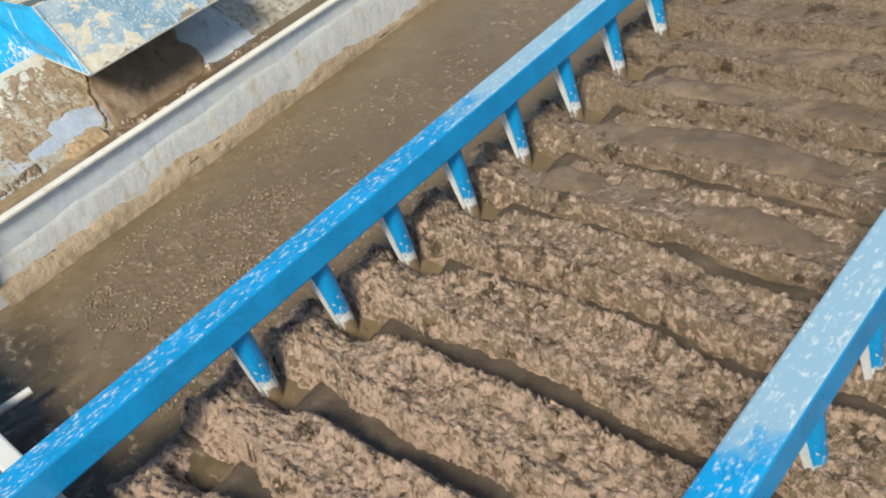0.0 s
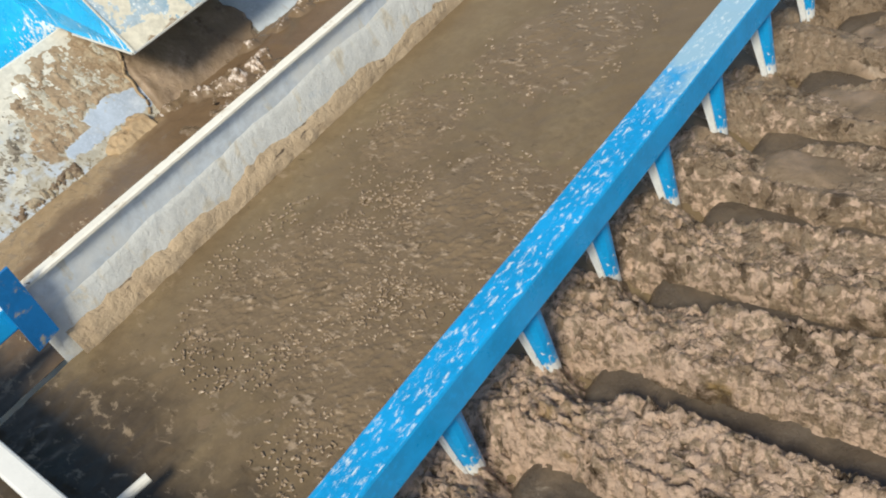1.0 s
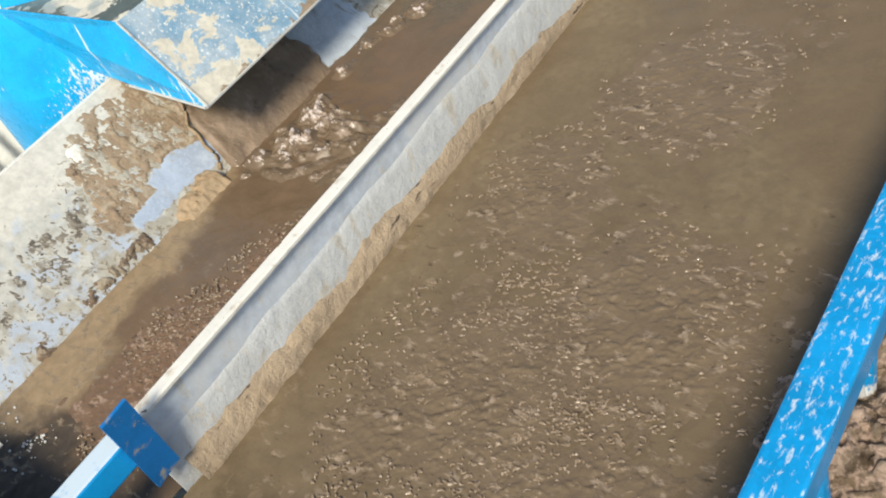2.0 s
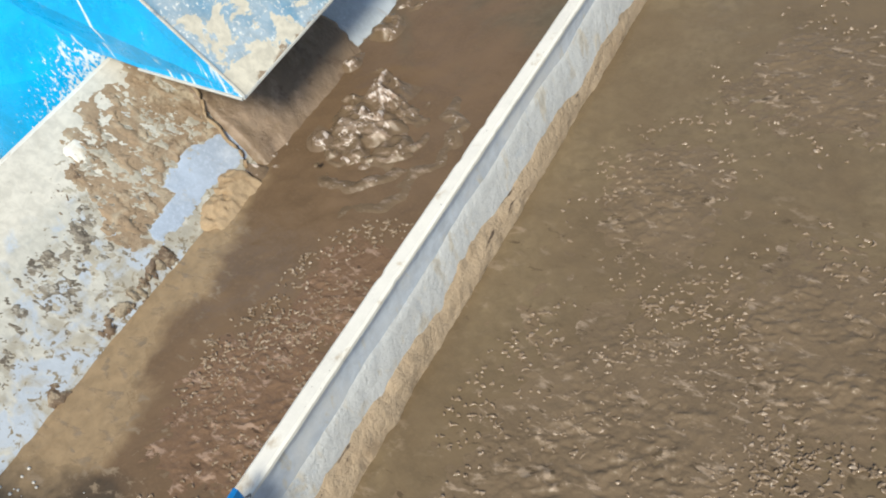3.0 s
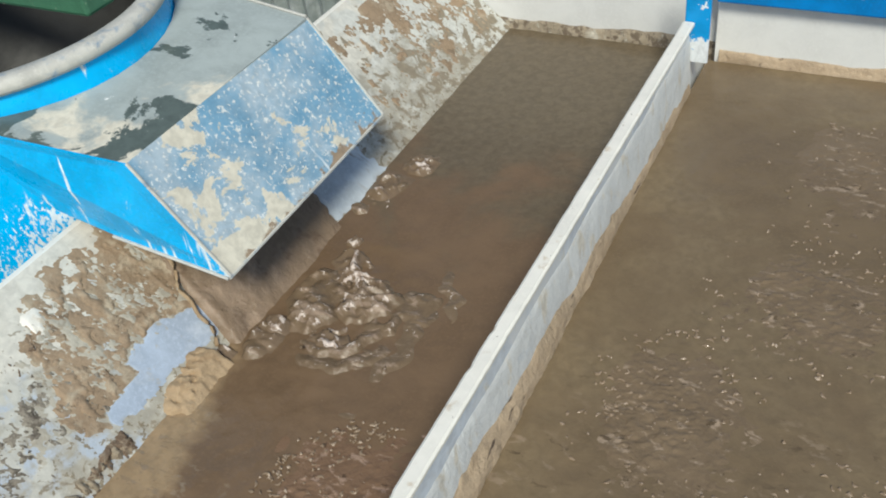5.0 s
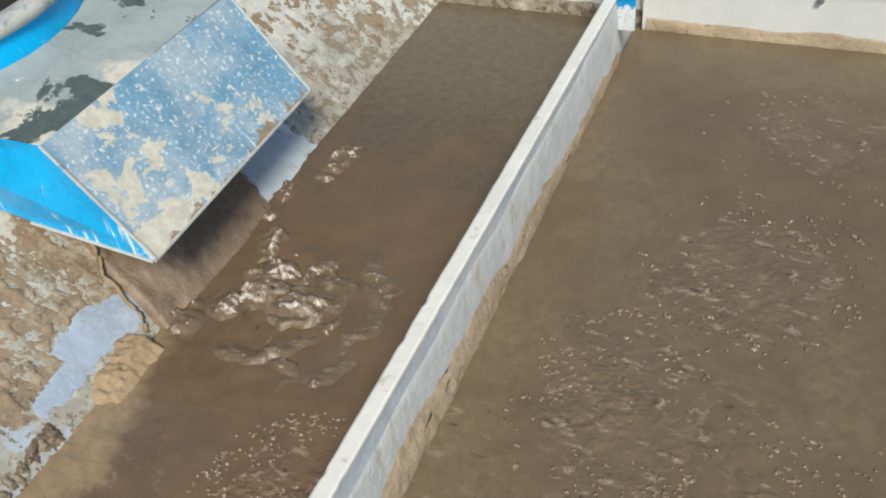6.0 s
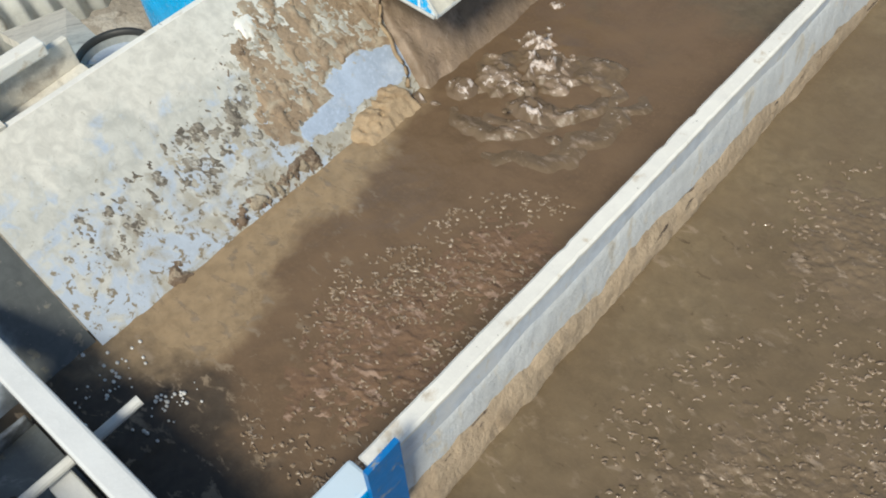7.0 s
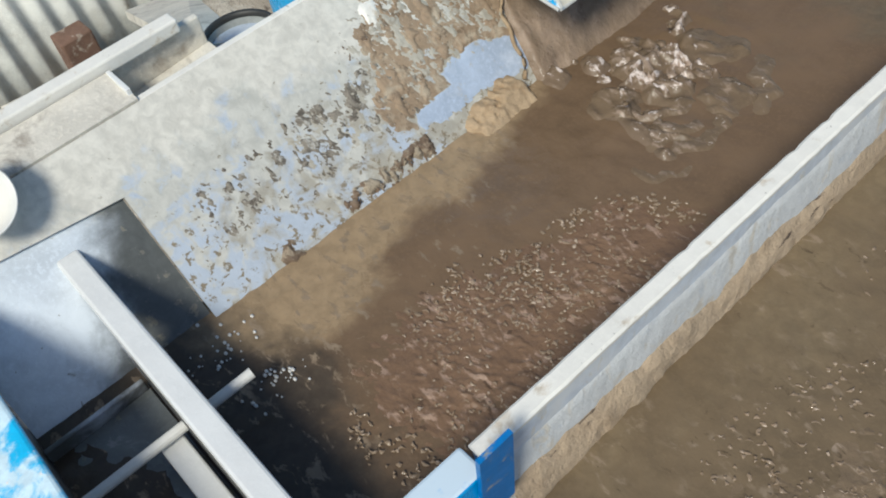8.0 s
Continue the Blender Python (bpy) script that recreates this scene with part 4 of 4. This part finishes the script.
# thin clear film over bare paint beside the fall
vu, vv = np.meshgrid(np.linspace(0, 1, 50), np.linspace(0, 1, 50), indexing="ij")
vx = -1.315 + (0.135 + 0.045 * fbm(vv * 5, 0 * vv, 3, 84)) * vu
vy = 0.195 + 0.020 * fbm(vu * 4, 0 * vu, 3, 81) + (0.150 + 0.040 * vu + 0.03 * (fbm(vu * 5, 0 * vu, 3, 82) - 0.5)) * vv
rim = np.minimum(np.minimum(vv, 1 - vv), np.minimum(vu, 1 - vu) * 2)
vl = 0.0055 * step(0.0, 0.16, rim + 0.12 * (fbm(vu * 9, vv * 9, 3, 85) - 0.5)) + 0.003 * fbm(vv * 6, vu * 3, 2, 83) - 0.003
sheet("water_film", vx + 0.65 * vl, vy, bank_z(vx) + 0.75 * vl, M_FILM, fall, "thin clear water over white paint, sky sheen painted in")


def clot(seed, size, flat):
    """A torn lump of thrown water."""
    bm = bmesh.new()
    bmesh.ops.create_icosphere(bm, subdivisions=3, radius=1)
    for w in bm.verts:
        n = noise.noise(w.co * 1.9 + Vector((seed * 7.1, 0, 0))) + 0.6 * noise.noise(w.co * 4.7 + Vector((0, seed * 3.3, 0)))
        w.co *= size * (1 + 0.75 * n)
        w.co.z *= flat
    me = bpy.data.meshes.new("clot")
    bm.to_mesh(me)
    bm.free()
    me.polygons.foreach_set("use_smooth", [True] * len(me.polygons))
    me.materials.append(M_SPLASH)
    return me


def churn(seed, rx, ry, high):
    """Torn crests of churned water, sinking under the surface at the edge."""
    x, y = span(-rx, rx, -ry, ry, 0.0032)
    d = np.sqrt((x / rx) ** 2 + (y / ry) ** 2) + 0.7 * (fbm(x * 22, y * 22, 3, seed + 3) - 0.5)
    env = step(1.0, 0.25, d) * step(1.0, 0.7, np.maximum(np.abs(x / rx), np.abs(y / ry)))
    crest = (1 - np.abs(2 * fbm(x / 0.050, y / 0.036, 3, seed, 0.42) - 1)) ** 3
    return x, y, high * env * (crest - 0.22) + 0.10 * high * env * (fbm(x / 0.012, y / 0.012, 2, seed + 5) - 0.5) - 0.014 * (1 - env)


def foam(seed, rx, ry, high):
    """A net of torn foam ridges, open between them."""
    x, y = span(-rx, rx, -ry, ry, 0.0026)
    d = np.sqrt((x / rx) ** 2 + (y / ry) ** 2) + 0.8 * (fbm(x * 30, y * 30, 3, seed + 3) - 0.5)
    env = step(1.0, 0.35, d) * step(1.0, 0.75, np.maximum(np.abs(x / rx), np.abs(y / ry)))
    ridge = (1 - np.abs(2 * fbm(x / 0.034, y / 0.026, 2, seed, 0.5) - 1)) ** 4
    return x, y, 0.85 * high * env * (ridge + 0.35 * fbm(x / 0.009, y / 0.009, 2, seed + 5) - 0.46) - 0.010 * (1 - env)


rng = random.Random(11)
SPLASH = []
FOAM = ((-1.150, -0.092, 0.034, 0.030, 0.014), (-1.128, -0.062, 0.036, 0.030, 0.013), (-1.102, -0.036, 0.036, 0.030, 0.013), (-1.075, -0.010, 0.038, 0.034, 0.016),
        (-1.045, 0.030, 0.055, 0.055, 0.030), (-1.060, 0.085, 0.048, 0.050, 0.028), (-1.095, 0.125, 0.036, 0.045, 0.022), (-1.005, 0.075, 0.050, 0.040, 0.020), (-1.000, -0.010, 0.050, 0.030, 0.016),
        (-1.128, 0.190, 0.024, 0.045, 0.014), (-1.130, 0.270, 0.030, 0.050, 0.014), (-1.115, 0.345, 0.034, 0.045, 0.014), (-1.095, 0.410, 0.040, 0.040, 0.012), (-0.965, -0.082, 0.075, 0.018, 0.012))
for k, (cx, cy, rx, ry, high) in enumerate(FOAM):
    ob = sheet("foam", *foam(400 + 7 * k, rx, ry, high), M_FOAM)
    ob.location = (cx, cy, LEVEL + 0.004)
    tagged(ob, "pale torn foam on brown water at the fall's foot", "foam", "foam below the chute")
    SPLASH.append((ob, Vector((cx, cy, LEVEL + 0.007)), 0.9 * k, rng.uniform(1.4, 2.2), 0.05))
for k in range(11):
    a, r = k * 2.4, math.sqrt((k + 0.3) / 11)
    at = Vector((-1.015 + 0.095 * r * math.cos(a), 0.035 + 0.10 * r * math.sin(a), LEVEL + 0.002))
    ob = sheet("churned_water", *churn(200 + 5 * k, rng.uniform(0.055, 0.085), rng.uniform(0.06, 0.095), 0.021 - 0.008 * r), M_SPLASH)
    ob.location = at
    tagged(ob, "torn foaming crest of brown water below the chute", "splash", "splashes below the chute")
    SPLASH.append((ob, at, rng.uniform(0, 6.28), rng.uniform(1.4, 2.4), 0.3 * (1 - r)))
for k, (cx, cy) in enumerate(((-1.125, 0.29), (-1.10, 0.36), (-1.135, -0.06))):
    ob = sheet("churned_water", *churn(300 + 5 * k, 0.04, 0.06, 0.014), M_SPLASH)
    ob.location = (cx, cy, LEVEL + 0.003)
    tagged(ob, "low foaming crest of brown water at the bank's foot", "splash", "splashes below the chute")
    SPLASH.append((ob, Vector((cx, cy, LEVEL + 0.003)), 1.3 * k, 1.7, 0.0))


def arc_wave(radius, a0, a1, width, high, seed):
    """A crescent ridge of water round the splash, steep and torn on its outer side, sinking under at its ends."""
    u, v = np.meshgrid(np.linspace(0, 1, 90), np.linspace(-1, 1, 22), indexing="ij")
    a = np.radians(a0 + (a1 - a0) * u)
    r = radius * (1 + 0.40 * (fbm(u * 5, 0 * u, 3, seed) - 0.5)) + v * width + 0.004 * (fbm(u * 22, v * 2, 2, seed + 2) - 0.5)
    body = np.exp(-((np.where(v > 0.2, (v - 0.2) * 2.6, (v - 0.2) * 1.3)) ** 2) * 1.6)
    ends = np.sin(np.pi * u) ** 0.6
    z = high * ends * body * (0.6 + 0.8 * fbm(u * 9, v, 3, seed + 4)) - 0.004 * np.maximum(1 - ends, np.abs(v) ** 4)
    return r * np.cos(a), r * np.sin(a), z


for k, (cx, cy, radius, a0, a1, width, high) in enumerate(((-1.020, 0.020, 0.105, -125, -15, 0.032, 0.009), (-1.030, 0.030, 0.150, -60, 35, 0.038, 0.006), (-1.010, 0.030, 0.066, -130, 20, 0.026, 0.011), (-1.000, 0.060, 0.100, -20, 70, 0.034, 0.006), (-1.040, 0.000, 0.175, -75, -5, 0.036, 0.004))):
    ob = sheet("wave", *arc_wave(radius, a0, a1, width, high, 500 + 9 * k), M_SPLASH)
    at = Vector((cx, cy, LEVEL + 0.0015))
    ob.location = at
    tagged(ob, "curved brown wave spreading from the splash", "wave", "waves round the splash")
    SPLASH.append((ob, at, 1.1 * k, rng.uniform(0.9, 1.4), -0.3))
for k in range(10):
    at = Vector((rng.uniform(-1.10, -0.99), rng.uniform(-0.08, 0.15), LEVEL + 0.016))
    ob = new("water_drop", clot(k, rng.uniform(0.0018, 0.004), rng.uniform(0.6, 1.4)))
    ob.location = at
    tagged(ob, "flung drop of brown water", "water drop", "drops over the splash")
    SPLASH.append((ob, at, rng.uniform(0, 6.28), rng.uniform(2.0, 3.0), 1.0))


def glint_crests(rx, ry, seed, count, parent):
    """Short curved crests, paler than the water to paint in glints, joined into one part."""
    r = random.Random(seed)
    verts, faces = [], []
    for _ in range(int(2.1 * count)):
        a, d = r.uniform(0, 6.283), math.sqrt(r.random()) * 0.92
        x, y = rx * d * math.cos(a), ry * d * math.sin(a)
        if noise.noise((x * 11 + seed, y * 11, 0.5)) < r.uniform(-0.35, 0.30):
            continue
        long, wide, high = 0.0018 + 0.0042 * r.random() ** 2, r.uniform(0.0008, 0.0020), r.uniform(0.0006, 0.0024)
        turn, bend, first = r.gauss(0.35, 0.7), r.uniform(-0.9, 0.9), len(verts)
        for k in range(6):
            u = k / 5 - 0.5
            along, off, taper = long * u * 2, bend * long * (u * u * 4 - 0.5), (1 - (2 * u) ** 2) * r.uniform(0.6, 1.3) + 0.05
            for side, up in ((-1.6, -0.001), (r.uniform(0.0, 0.6), high * taper), (1.0, -0.001)):
                px, py = along, off + side * wide * taper
                verts.append((x + px * math.cos(turn) - py * math.sin(turn), y + px * math.sin(turn) + py * math.cos(turn), 0.0008 + up))
        for k in range(5):
            b = first + 3 * k
            faces += [(b, b + 3, b + 4, b + 1), (b + 1, b + 4, b + 5, b + 2)]
    me = bpy.data.meshes.new("glint_layer")
    me.from_pydata(verts, [], faces)
    me.polygons.foreach_set("use_smooth", [True] * len(me.polygons))
    me.materials.append(M_GLINT)
    ob = new("glint_layer", me)
    ob.parent = parent
    return tagged(ob, "torn wavelet crests in a pale painted-glint colour", kind="stuff")


def ripple_patch(cx, cy, rx, ry, seed, high, count):
    """A patch of short steep wavelets that sinks under the water at its edge."""
    x, y = span(-rx, rx, -ry, ry, 0.0023)
    d = np.sqrt((x / rx) ** 2 + (y / ry) ** 2) + 0.5 * (fbm(x * 9, y * 9, 3, seed + 3) - 0.5)
    env = step(1.0, 0.25, d) * step(1.0, 0.7, np.maximum(np.abs(x / rx), np.abs(y / ry)))
    sparse = step(0.26, 0.56, fbm(x / 0.045, y / 0.045, 3, seed + 11))
    torn = fbm((x + 0.4 * y) / 0.014, (y - 0.4 * x) / 0.0078, 3, seed + 1, 0.66)
    spikes = step(0.54, 0.74, torn) - 0.7 * step(0.42, 0.26, torn)
    z = high * env * (0.6 * ripples(x, y, seed, 0.024) + 1.0 * sparse * spikes) - 0.0035 * (1 - env) + 0.0003
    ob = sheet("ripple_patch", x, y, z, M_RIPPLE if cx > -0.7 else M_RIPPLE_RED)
    ob.location = (cx, cy, LEVEL + 0.0015)
    glint_crests(rx, ry, seed, count, ob)
    return tagged(ob, "patch of short wavelets with painted glints on brown water", "ripples", "ripple patches on the water")


def bubble_cluster(cx, cy, seed):
    """White bubbles gathered on still water, half sunk."""
    r = random.Random(seed)
    bm = bmesh.new()
    for _ in range(34):
        size = r.uniform(0.0008, 0.0030)
        made = bmesh.ops.create_icosphere(bm, subdivisions=1, radius=size)["verts"]
        at = Vector((cx + r.gauss(0, 0.016), cy + r.gauss(0, 0.024), LEVEL + 0.0015))
        for w in made:
            w.co = at + Vector((w.co.x * 1.3, w.co.y, w.co.z * 0.6))
    ob = thing("bubbles", (cx, cy, LEVEL), "small white bubbles floating beside the pipe", "bubbles", "bubbles at the channel's end", "stuff")
    part("bubble_layer", bm, M_BUBBLE, ob, smooth=True)


bubble_cluster(-1.114, -0.712, 3)
bubble_cluster(-1.030, -0.690, 4)

RIPPLES = []
for k, (cx, cy, rx, ry, high, count) in enumerate(((-0.45, -0.34, 0.22, 0.24, 0.0026, 520), (-0.22, -0.44, 0.19, 0.20, 0.0028, 420), (-0.27, -0.16, 0.24, 0.22, 0.0024, 420), (-0.40, 0.30, 0.18, 0.20, 0.0016, 120), (-0.53, 0.02, 0.15, 0.18, 0.0020, 160),
                                                   (-0.90, -0.47, 0.16, 0.20, 0.0026, 620), (-0.88, -0.27, 0.12, 0.16, 0.0020, 260), (-0.34, 0.64, 0.22, 0.18, 0.0012, 60))):
    RIPPLES.append((ripple_patch(cx, cy, rx, ry, 70 + 3 * k, high, count), cx, cy, k))


def motions():
    for ob, at, phase, speed, mid in SPLASH:
        rows, tilt = [], 1.2 if mid >= 0 else 0.25
        for n in range(41):
            t = n * 0.2
            a = phase + speed * 2 * math.pi * t / 2.2
            rows.append((t, pose(at.x + 0.020 * math.sin(a * 0.7) + 0.006 * math.sin(3.1 * a), at.y + 0.022 * math.cos(a * 0.6 + 1), at.z - 0.003 + (0.006 + 0.014 * mid) * math.sin(a), tilt * math.sin(a), tilt * math.cos(1.3 * a), 10 * tilt * math.sin(0.5 * a))))
        walk(ob, rows)
    walk(SAND_TOP, [(t, pose(0.045 * t, 0, 0)) for t in (0.0, 2.0, 4.0, 6.0, 8.0)])
    for ob, k in STRANDS:
        rows = []
        for n in range(41):
            a = n * 0.2 * (7 + k) + 2 * k
            slide = 0.006 * math.sin(a)
            rows.append((n * 0.2, pose(slide, 0.003 * math.sin(0.7 * a + 1), -BANK_K * slide + 0.001 * math.cos(a))))
        walk(ob, rows)
    for ob, cx, cy, k in RIPPLES:
        rows = []
        for n in range(33):
            t = n * 0.25
            a = 2 * math.pi * t / (1.1 + 0.13 * k) + k
            rows.append((t, pose(cx + 0.008 * math.sin(a) + 0.004 * t, cy + 0.010 * math.cos(0.8 * a) - 0.003 * t, LEVEL + 0.0015 + 0.0012 * math.sin(1.2 * a))))
        walk(ob, rows)


motions()
